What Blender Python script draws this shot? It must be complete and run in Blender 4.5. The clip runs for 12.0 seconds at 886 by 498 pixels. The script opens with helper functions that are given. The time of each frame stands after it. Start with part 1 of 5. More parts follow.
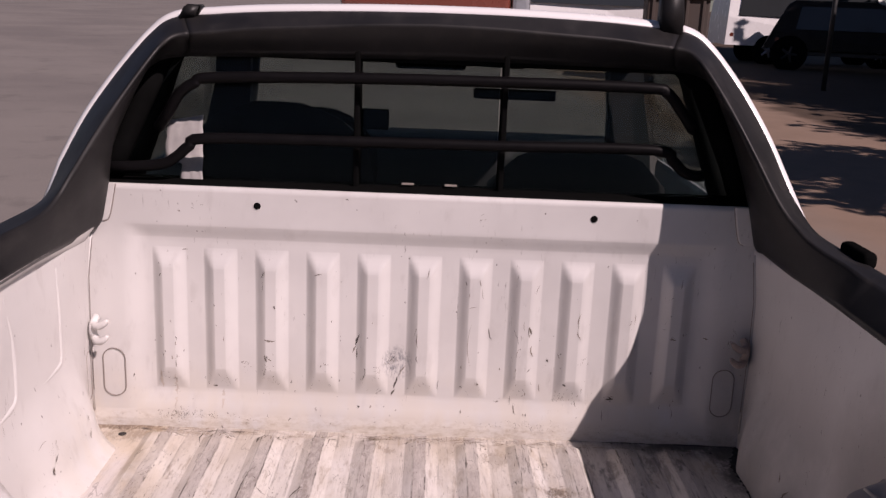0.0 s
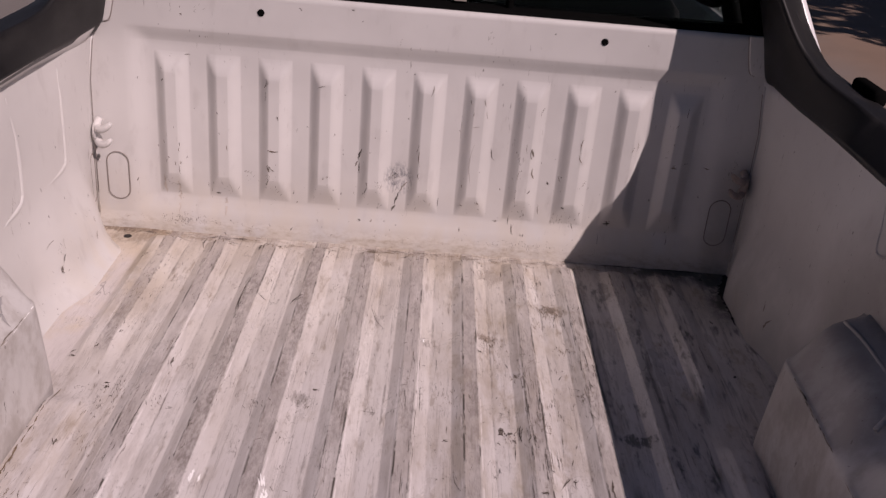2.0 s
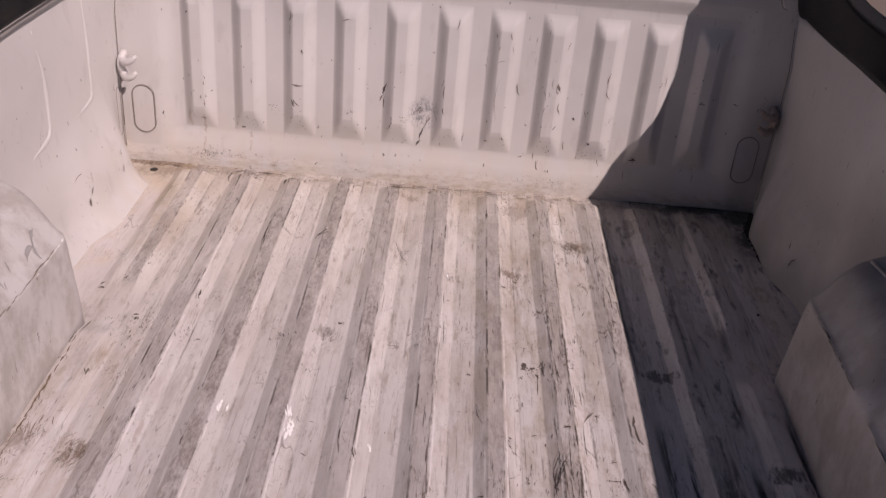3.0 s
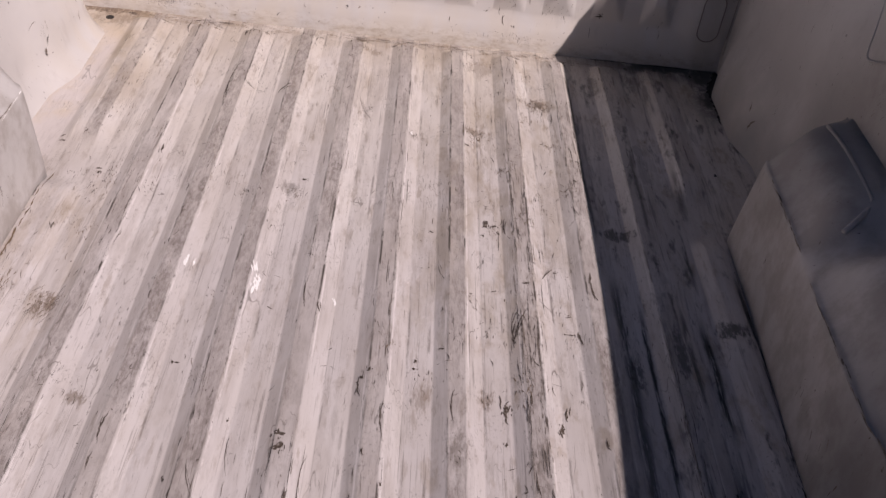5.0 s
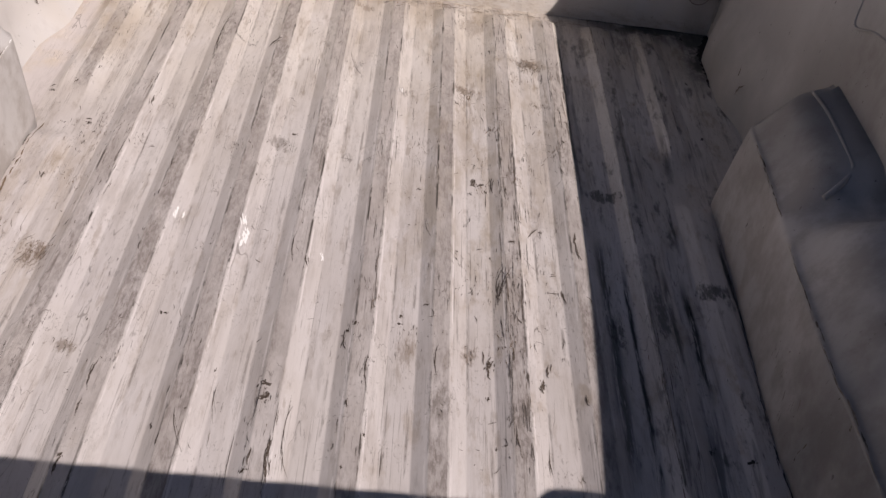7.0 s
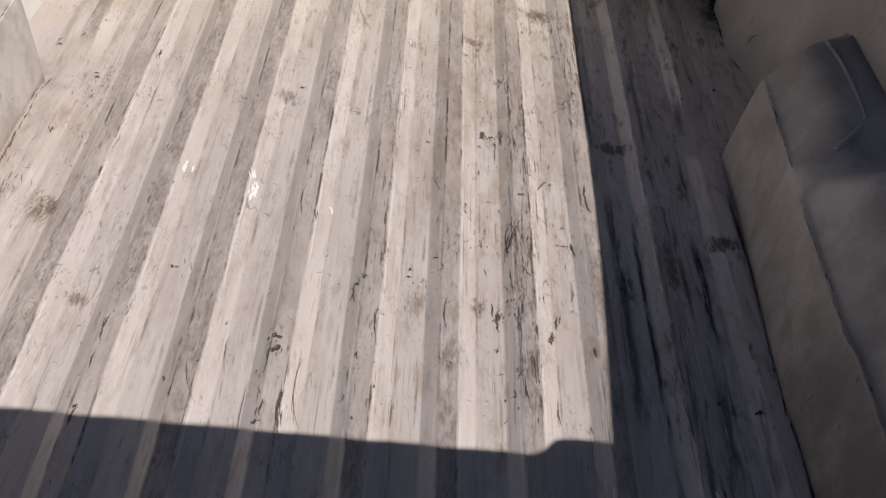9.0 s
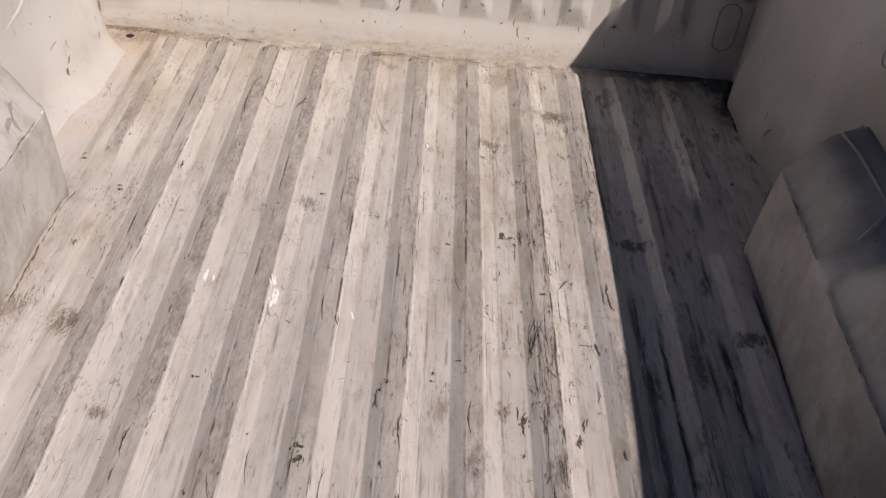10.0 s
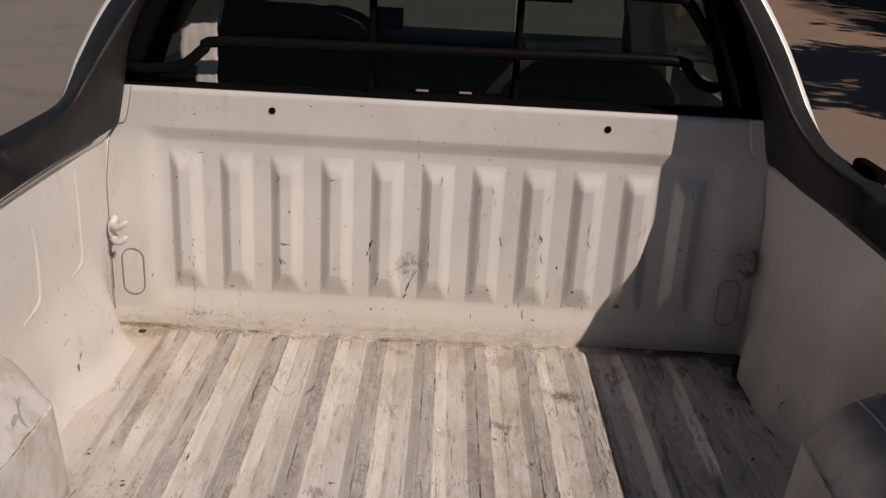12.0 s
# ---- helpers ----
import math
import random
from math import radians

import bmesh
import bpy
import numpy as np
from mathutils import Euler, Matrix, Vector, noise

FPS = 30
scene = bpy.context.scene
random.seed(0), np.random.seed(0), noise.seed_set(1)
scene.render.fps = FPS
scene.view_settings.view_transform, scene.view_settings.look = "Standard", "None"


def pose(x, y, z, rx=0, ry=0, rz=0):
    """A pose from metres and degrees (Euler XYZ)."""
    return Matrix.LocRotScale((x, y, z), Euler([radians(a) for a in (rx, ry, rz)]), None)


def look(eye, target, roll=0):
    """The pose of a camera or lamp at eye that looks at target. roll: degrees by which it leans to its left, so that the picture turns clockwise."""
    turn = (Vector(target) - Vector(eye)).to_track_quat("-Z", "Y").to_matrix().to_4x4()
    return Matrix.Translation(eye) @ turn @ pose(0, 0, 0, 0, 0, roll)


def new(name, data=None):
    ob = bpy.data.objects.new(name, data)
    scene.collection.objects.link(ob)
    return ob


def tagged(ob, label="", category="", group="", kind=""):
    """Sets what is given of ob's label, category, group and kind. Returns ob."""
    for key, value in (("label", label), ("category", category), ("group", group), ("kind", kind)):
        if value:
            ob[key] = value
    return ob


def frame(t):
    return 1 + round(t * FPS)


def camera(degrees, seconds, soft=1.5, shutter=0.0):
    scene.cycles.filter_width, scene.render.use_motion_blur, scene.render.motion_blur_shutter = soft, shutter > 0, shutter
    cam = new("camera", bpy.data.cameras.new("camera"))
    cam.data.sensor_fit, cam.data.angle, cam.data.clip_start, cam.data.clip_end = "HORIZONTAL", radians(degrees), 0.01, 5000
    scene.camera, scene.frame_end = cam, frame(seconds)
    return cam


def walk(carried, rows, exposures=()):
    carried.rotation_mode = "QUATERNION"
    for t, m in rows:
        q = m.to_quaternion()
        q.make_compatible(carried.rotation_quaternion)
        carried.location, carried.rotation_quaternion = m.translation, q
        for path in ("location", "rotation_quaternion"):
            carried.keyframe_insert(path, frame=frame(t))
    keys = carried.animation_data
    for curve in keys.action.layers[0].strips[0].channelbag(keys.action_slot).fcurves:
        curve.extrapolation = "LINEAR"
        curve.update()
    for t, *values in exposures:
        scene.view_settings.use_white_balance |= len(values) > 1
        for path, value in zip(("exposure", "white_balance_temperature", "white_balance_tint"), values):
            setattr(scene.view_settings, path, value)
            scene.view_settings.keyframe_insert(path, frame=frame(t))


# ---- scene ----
cam = camera(50.5, 12.0, soft=1.4)
PATH = [
    (0, (0.011, -0.199, 1.514), (0.039, 1.74, 1.024), 2.4),
    (0.5, (0.014, -0.203, 1.518), (0.017, 1.709, 0.932), 2.8),
    (1, (0.016, -0.205, 1.52), (0.042, 1.664, 0.808), 3.7),
    (1.5, (0.016, -0.204, 1.523), (0.063, 1.63, 0.727), 4.5),
    (2, (0.009, -0.202, 1.526), (0.057, 1.602, 0.665), 5.2),
    (2.5, (0.012, -0.201, 1.528), (0.035, 1.574, 0.606), 5.2),
    (3, (0.006, -0.204, 1.529), (0.017, 1.535, 0.541), 5.1),
    (3.2, (0.006, -0.205, 1.531), (0.017, 1.521, 0.521), 5.1),
    (4.8, (0.004, -0.211, 1.548), (0.098, 1.387, 0.349), 7.5),
    (5, (0.004, -0.212, 1.55), (0.121, 1.351, 0.307), 8.0),
    (5.5, (0.006, -0.216, 1.553), (0.178, 1.295, 0.254), 9.5),
    (6, (0.005, -0.222, 1.559), (0.19, 1.279, 0.25), 10.2),
    (6.5, (0.007, -0.224, 1.562), (0.175, 1.279, 0.254), 10.2),
    (6.7, (0.007, -0.225, 1.562), (0.163, 1.280, 0.254), 10.0),
    (8.3, (0.010, -0.229, 1.565), (0.150, 1.228, 0.201), 10.4),
    (8.5, (0.01, -0.229, 1.565), (0.155, 1.212, 0.185), 10.4),
    (9, (0.01, -0.228, 1.563), (0.145, 1.21, 0.179), 9.6),
    (9.5, (0.008, -0.222, 1.56), (0.114, 1.265, 0.226), 8.2),
    (10, (0.01, -0.217, 1.56), (0.081, 1.358, 0.329), 6.3),
    (10.5, (0.011, -0.213, 1.561), (0.062, 1.466, 0.476), 5.3),
    (11, (0.01, -0.218, 1.552), (0.053, 1.536, 0.591), 4.7),
    (11.5, (0.005, -0.215, 1.555), (0.032, 1.601, 0.718), 4.1),
    (12, (0.005, -0.214, 1.547), (0.021, 1.657, 0.842), 3.3),
]
EXPOSURES = [
    (0.0, -0.02, 6430, 32),
    (1.5, -0.44, 6460, 33),
    (3.0, -0.41, 6480, 31),
    (5.5, -0.26, 6340, 24.5),
    (9.0, -0.20, 6460, 14.5),
    (10.5, -0.29, 6590, 15.5),
    (12.0, -0.44, 6850, 16),
]
walk(cam, [(t, look(eye, target, roll)) for t, eye, target, roll in PATH], EXPOSURES)

# ---------------------------------------------------------------- light
SUN_WAY = Vector((0.80, -0.80, 1.0)).normalized()
world = bpy.data.worlds.new("world")
scene.world = world
world.use_nodes = True
wn = world.node_tree.nodes
sky = wn.new("ShaderNodeTexSky")
sky.sky_type = "NISHITA"
sky.sun_disc = False
sky.sun_elevation = math.asin(SUN_WAY.z)
sky.ozone_density = 3.5
sky.dust_density = 0.2
sky.sun_rotation = math.atan2(SUN_WAY.x, SUN_WAY.y)
wn["Background"].inputs[1].default_value = 0.033
world.node_tree.links.new(sky.outputs[0], wn["Background"].inputs[0])
sun_data = bpy.data.lights.new("sun", "SUN")
sun_data.energy = 5.0
sun_data.angle = radians(0.5)
sun_data.color = (1.0, 0.91, 0.805)
sun = new("sun", sun_data)
sun.matrix_world = look(SUN_WAY * 30, (0, 0, 0))


# ---------------------------------------------------------------- materials
class Nodes:
    """A small builder of node materials."""

    def __init__(self, name):
        self.mat = bpy.data.materials.new(name)
        self.mat.use_nodes = True
        self.tree = self.mat.node_tree
        self.bsdf = self.tree.nodes["Principled BSDF"]
        self.at = self.make("ShaderNodeNewGeometry").outputs["Position"]

    def make(self, kind, **props):
        n = self.tree.nodes.new(kind)
        for key, value in props.items():
            setattr(n, key, value)
        return n

    def put(self, socket, value):
        if isinstance(value, bpy.types.NodeSocket):
            self.tree.links.new(value, socket)
        else:
            socket.default_value = value

    def scaled(self, vec):
        m = self.make("ShaderNodeVectorMath", operation="MULTIPLY")
        self.put(m.inputs[0], self.at)
        m.inputs[1].default_value = vec
        return m.outputs[0]

    def noise(self, vec, detail=3.0, rough=0.55):
        n = self.make("ShaderNodeTexNoise")
        self.put(n.inputs["Vector"], self.scaled(vec))
        n.inputs["Scale"].default_value = 1.0
        n.inputs["Detail"].default_value = detail
        n.inputs["Roughness"].default_value = rough
        return n.outputs["Fac"]

    def voronoi(self, vec, feature="F1"):
        n = self.make("ShaderNodeTexVoronoi", feature=feature)
        self.put(n.inputs["Vector"], self.scaled(vec))
        n.inputs["Scale"].default_value = 1.0
        return n.outputs["Distance"]

    def ramp(self, fac, lo, hi, a=0.0, b=1.0):
        n = self.make("ShaderNodeMapRange", interpolation_type="SMOOTHSTEP")
        self.put(n.inputs[0], fac)
        for i, v in zip((1, 2, 3, 4), (lo, hi, a, b)):
            n.inputs[i].default_value = v
        return n.outputs[0]

    def math(self, op, a, b=0.0, c=0.0):
        n = self.make("ShaderNodeMath", operation=op)
        for i, v in enumerate((a, b, c)):
            self.put(n.inputs[i], v)
        return n.outputs[0]

    def mix(self, fac, a, b):
        n = self.make("ShaderNodeMix", data_type="RGBA")
        self.put(n.inputs["Factor"], fac)
        for key, v in (("A", a), ("B", b)):
            socks = [s for s in n.inputs if s.name == key and s.type == "RGBA"]
            self.put(socks[0], (*v, 1.0) if isinstance(v, tuple) else v)
        return [s for s in n.outputs if s.type == "RGBA"][0]

    def axis(self, i):
        s = self.make("ShaderNodeSeparateXYZ")
        self.put(s.inputs[0], self.at)
        return s.outputs[i]

    def bump(self, height, strength=0.3, distance=0.002):
        b = self.make("ShaderNodeBump")
        b.inputs["Strength"].default_value = strength
        b.inputs["Distance"].default_value = distance
        self.put(b.inputs["Height"], height)
        self.put(self.bsdf.inputs["Normal"], b.outputs[0])

    def done(self, color, rough=0.5, metal=0.0, spec=0.5):
        self.put(self.bsdf.inputs["Base Color"], (*color, 1.0) if isinstance(color, tuple) else color)
        self.put(self.bsdf.inputs["Roughness"], rough)
        self.put(self.bsdf.inputs["Metallic"], metal)
        self.put(self.bsdf.inputs["Specular IOR Level"], spec)
        return self.mat


PITCH = 0.1073          # spacing of the pressed ribs
FLOOR_Z = 0.62
FRONT_Y = 1.70


def plain(name, color, rough=0.5, metal=0.0, var=0.15, scale=30.0, bump=0.0, spec=0.5):
    n = Nodes(name)
    f = n.noise((scale, scale, scale), 4)
    dark = tuple(c * (1 - var) for c in color)
    light = tuple(min(1, c * (1 + var)) for c in color)
    if bump:
        n.bump(n.noise((scale * 8,) * 3, 2), bump, 0.001)
    return n.done(n.mix(f, dark, light), n.ramp(f, 0.3, 0.7, rough * 0.85, min(1, rough * 1.15)), metal, spec)


def make_floor_paint():
    """Worn white paint of the load floor: scuffed crests, grime along the ribs, rusty yellow stains by the headboard,
    shade deepened on the right.
    """
    n = Nodes("worn_floor_paint")
    x, y = n.axis(0), n.axis(1)

    def times(*facs):
        out = facs[0]
        for f in facs[1:]:
            out = n.math("MULTIPLY", out, f)
        return out

    broad = n.noise((5, 3, 5), 4)
    patch = n.noise((14, 6, 14), 4)
    streak = n.noise((170, 17, 40), 6, 0.72)
    fine = n.noise((620, 11, 100), 4, 0.65)
    grit = n.noise((300, 170, 150), 4, 0.65)
    base = n.mix(n.ramp(broad, 0.3, 0.7), (0.585, 0.552, 0.543), (0.660, 0.630, 0.620))
    cream = times(n.ramp(y, 0.75, 1.55), n.math("MULTIPLY_ADD", n.noise((10, 5, 10), 4, 0.6), 0.95, -0.18))
    base = n.mix(cream, base, (0.640, 0.590, 0.490))
    # tan grime in soft patches, stronger near the headboard and in the far corner
    near = n.ramp(y, 1.25, 1.70)
    corner = times(n.math("SUBTRACT", 1.0, n.ramp(x, -0.56, -0.42)), n.ramp(y, 1.02, 1.50))
    wet = n.math("MAXIMUM", n.math("MULTIPLY_ADD", near, 0.45, 0.25), times(corner, 1.15))
    col = n.mix(times(n.ramp(patch, 0.38, 0.70), wet), base, (0.41, 0.36, 0.305))
    rust = times(corner, n.ramp(n.noise((11, 9, 11), 5, 0.65), 0.30, 0.66))
    col = n.mix(times(rust, 0.60), col, (0.42, 0.335, 0.22))
    # small tan smudges with soft edges
    smut = times(n.ramp(n.noise((80, 15, 40), 6, 0.70), 0.53, 0.67), n.ramp(n.noise((8, 6, 8), 4, 0.6), 0.36, 0.56))
    col = n.mix(times(smut, n.math("MULTIPLY_ADD", n.ramp(y, 0.9, 1.4), 0.20, 0.42)), col, (0.225, 0.168, 0.115))
    brown = times(n.ramp(n.noise((26, 13, 20), 5, 0.66), 0.56, 0.70), n.math("MULTIPLY_ADD", n.ramp(x, -0.1, 0.25), 0.6, 0.4))
    col = n.mix(times(brown, n.math("MULTIPLY_ADD", n.ramp(y, 0.9, 1.4), 0.20, 0.45)), col, (0.30, 0.228, 0.150))
    middle = times(n.ramp(x, -0.02, 0.10), n.math("SUBTRACT", 1.0, n.ramp(x, 0.26, 0.34)), n.ramp(y, 0.60, 0.85))
    col = n.mix(times(middle, n.ramp(n.noise((22, 7, 20), 5, 0.65), 0.42, 0.68), 0.55), col, (0.33, 0.265, 0.185))
    tan = times(n.math("SUBTRACT", 1.0, n.ramp(x, -0.46, -0.40)), n.ramp(y, 0.60, 0.72), n.math("SUBTRACT", 1.0, n.ramp(y, 0.98, 1.08)), n.ramp(n.noise((46, 9, 20), 5, 0.68), 0.42, 0.64))
    col = n.mix(times(tan, 0.36), col, (0.36, 0.285, 0.195))
    dusty = times(n.ramp(y, 1.46, 1.66), n.math("MULTIPLY_ADD", n.noise((9, 30, 9), 4, 0.6), 0.45, 0.04))
    col = n.mix(dusty, col, (0.44, 0.375, 0.285))
    # brown dirt packed into the joint with the headboard
    joint = times(n.ramp(y, 1.615, 1.675), n.ramp(n.noise((30, 60, 30), 4, 0.65), 0.40, 0.62))
    col = n.mix(times(joint, n.math("MULTIPLY_ADD", n.ramp(x, -0.52, -0.30), -0.28, 0.68)), col, (0.25, 0.18, 0.11))
    grey_veil = times(n.ramp(n.noise((64, 7, 30), 5, 0.62), 0.42, 0.70), n.math("MULTIPLY_ADD", n.ramp(n.noise((9, 4, 9), 4, 0.6), 0.35, 0.65), 0.42, 0.14))
    col = n.mix(grey_veil, col, (0.385, 0.345, 0.320))
    # each crest is scuffed to a mottled dirty grey
    phase = n.math("FRACT", n.math("MULTIPLY_ADD", x, 1 / PITCH, 0.5 - 0.006 / PITCH))
    off = n.math("ABSOLUTE", n.math("SUBTRACT", phase, 0.5))
    out = n.math("ABSOLUTE", n.math("SUBTRACT", x, 0.010))
    ribbed = n.math("MULTIPLY", n.math("SUBTRACT", 1.0, n.ramp(out, 5.35 * PITCH, 5.5 * PITCH)), n.math("MAXIMUM", n.math("SUBTRACT", 1.0, n.ramp(out, 4.4 * PITCH, 4.5 * PITCH)), n.ramp(y, 1.14, 1.22)))
    crest = n.math("SUBTRACT", 1.0, n.ramp(n.math("ADD", off, n.math("MULTIPLY_ADD", n.noise((90, 22, 30), 4, 0.7), 0.05, -0.025)), 0.098, 0.124))
    # scuffs left out along the sunlit edge beside the side's shadow
    clean = times(n.ramp(x, 0.3375, 0.3390), n.math("SUBTRACT", 1.0, n.ramp(x, 0.368, 0.372)), n.ramp(y, 1.05, 1.20))
    # crest scuffs are weaker on the strip that the right side shades
    crest = times(crest, ribbed, n.math("SUBTRACT", 1.0, clean), n.math("MULTIPLY_ADD", n.ramp(x, 0.34, 0.40), -0.45, 1.0))
    mottle = n.ramp(n.noise((62, 17, 30), 6, 0.74), 0.30, 0.60)
    speck = n.math("MULTIPLY_ADD", n.ramp(n.noise((240, 70, 90), 4, 0.7), 0.38, 0.60), 0.55, 0.45)
    col = n.mix(times(crest, n.math("MULTIPLY_ADD", n.ramp(n.noise((18, 5, 20), 4, 0.6), 0.35, 0.62), 0.42, 0.10)), col, (0.400, 0.366, 0.350))
    col = n.mix(times(crest, mottle, speck, n.math("MULTIPLY_ADD", n.ramp(n.noise((13, 3.4, 12), 4, 0.6), 0.40, 0.60), 0.62, 0.26)), col, (0.210, 0.180, 0.165))
    # clean pale margin beside the ribs
    margin = times(n.math("SUBTRACT", 1.0, n.ramp(n.math("ADD", x, n.math("MULTIPLY_ADD", patch, 0.03, -0.015)), -0.592, -0.560)), n.math("MULTIPLY_ADD", n.ramp(y, 1.56, 1.66), -0.55, 0.82), n.ramp(y, 1.02, 1.10))
    col = n.mix(margin, col, n.mix(n.ramp(n.noise((9, 7, 9), 4, 0.6), 0.42, 0.66), (0.605, 0.560, 0.545), (0.585, 0.500, 0.395)))
    # patchy rubbing elsewhere, with a granular edge
    worn = times(n.ramp(n.noise((48, 8, 30), 6, 0.72), 0.52, 0.68), speck, 0.32)
    col = n.mix(worn, col, (0.27, 0.245, 0.225))
    # dirt packed along the crest edges in broken lines
    edge = times(ribbed, n.math("SUBTRACT", 1.0, clean), n.math("SUBTRACT", 1.0, n.ramp(n.math("ABSOLUTE", n.math("SUBTRACT", off, 0.113)), 0.005, 0.024)))
    broken = n.ramp(n.noise((110, 15, 30), 6, 0.75), 0.47, 0.58)
    col = n.mix(times(edge, broken, n.math('MULTIPLY_ADD', n.ramp(n.noise((16, 4, 14), 4, 0.6), 0.42, 0.60), 0.85, 0.20)), col, (0.075, 0.062, 0.052))
    # crest edges catching the light, painted as broken white lines
    lip = times(ribbed, n.math("SUBTRACT", 1.0, n.ramp(n.math("ABSOLUTE", n.math("SUBTRACT", off, 0.150)), 0.006, 0.016)), n.ramp(n.noise((70, 10, 30), 5, 0.7), 0.46, 0.56))
    col = n.mix(times(lip, n.math("MULTIPLY_ADD", n.ramp(y, 1.15, 1.5), -0.4, 0.55)), col, (0.80, 0.765, 0.755))
    foot = times(ribbed, n.math("SUBTRACT", 1.0, n.ramp(n.math("ABSOLUTE", n.math("SUBTRACT", off, 0.36)), 0.006, 0.03)))
    col = n.mix(times(foot, n.ramp(n.noise((80, 9, 30), 6, 0.75), 0.50, 0.64), 0.6), col, (0.14, 0.118, 0.102))
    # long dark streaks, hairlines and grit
    # side covers the strip of floor in the right side's shade
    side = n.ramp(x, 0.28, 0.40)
    mask = n.ramp(n.noise((20, 2.2, 20), 4), 0.42, 0.66)
    mask = n.math("MAXIMUM", mask, times(side, n.ramp(n.noise((24, 4, 20), 3), 0.40, 0.62)))
    ledge = times(n.math("SUBTRACT", 1.0, n.ramp(x, -0.60, -0.545)), n.ramp(y, 1.02, 1.10))
    open_floor = n.math("MULTIPLY_ADD", ledge, -0.75, 1.0)
    lean = times(n.math("MULTIPLY_ADD", crest, 0.65, 0.35), open_floor)
    col = n.mix(times(n.ramp(streak, 0.575, 0.650), mask, lean, n.math("MULTIPLY_ADD", side, -0.45, 0.8)), col, (0.062, 0.050, 0.043))
    s2 = times(n.ramp(fine, 0.585, 0.635), n.ramp(n.noise((22, 5, 16), 4, 0.6), 0.44, 0.62))
    col = n.mix(times(s2, n.math("MULTIPLY_ADD", side, -0.25, 0.34)), col, (0.13, 0.108, 0.092))
    s3 = times(n.ramp(grit, 0.57, 0.66), n.ramp(n.noise((17, 12, 20), 5, 0.68), 0.50, 0.62))
    col = n.mix(times(s3, open_floor, 0.42), col, (0.085, 0.068, 0.056))
    thin = times(n.ramp(n.noise((480, 5, 60), 3, 0.6), 0.615, 0.635), n.ramp(n.noise((16, 5, 12), 5, 0.66), 0.44, 0.60))
    col = n.mix(times(thin, open_floor, n.math("MULTIPLY_ADD", side, -0.3, 0.45)), col, (0.095, 0.075, 0.062))
    for vec, gate_at in (((30, 6, 20), (11, 6, 9)), ((64, 16, 30), (15, 10, 11))):
        wave = n.math("ABSOLUTE", n.math("SUBTRACT", n.noise(vec, 2.5, 0.5), 0.5))
        hair = times(n.math("SUBTRACT", 1.0, n.ramp(wave, 0.003, 0.009)), n.ramp(n.noise(gate_at, 5, 0.68), 0.55, 0.63))
        col = n.mix(times(hair, 0.50), col, (0.11, 0.088, 0.072))
    # short flecks along the ribs, and fine nicks across them
    clump = n.ramp(n.noise((13, 6, 9), 5, 0.66), 0.50, 0.63)
    fleck = times(n.ramp(n.noise((250, 40, 60), 4, 0.68), 0.60, 0.68), clump)
    col = n.mix(times(fleck, open_floor, 0.75), col, (0.07, 0.055, 0.046))
    nick = times(n.ramp(n.noise((120, 420, 60), 4, 0.65), 0.61, 0.68), n.ramp(n.noise((12, 8, 9), 5, 0.66), 0.54, 0.64))
    col = n.mix(times(nick, 0.30), col, (0.09, 0.072, 0.06))
    # black grime beside the wheel housing, spread further to deepen the shade there
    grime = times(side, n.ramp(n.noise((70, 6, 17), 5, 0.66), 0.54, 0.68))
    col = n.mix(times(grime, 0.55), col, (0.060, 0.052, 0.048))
    # shade in the right front corner and along the joint, painted black
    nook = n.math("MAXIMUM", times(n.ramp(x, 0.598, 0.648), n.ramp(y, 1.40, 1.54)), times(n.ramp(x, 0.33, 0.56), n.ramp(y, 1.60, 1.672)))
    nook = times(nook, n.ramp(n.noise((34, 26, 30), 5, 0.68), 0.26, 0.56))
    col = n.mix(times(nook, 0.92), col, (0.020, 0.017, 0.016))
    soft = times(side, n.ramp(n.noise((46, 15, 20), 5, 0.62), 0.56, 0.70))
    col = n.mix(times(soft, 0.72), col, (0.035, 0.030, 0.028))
    # soft stains with a torn edge
    torn = n.math("ADD", n.math("MULTIPLY_ADD", n.noise((210, 60, 40), 6, 0.78), 7.0, -3.5), n.math("MULTIPLY_ADD", n.noise((40, 22, 20), 3, 0.6), 3.0, -1.3))
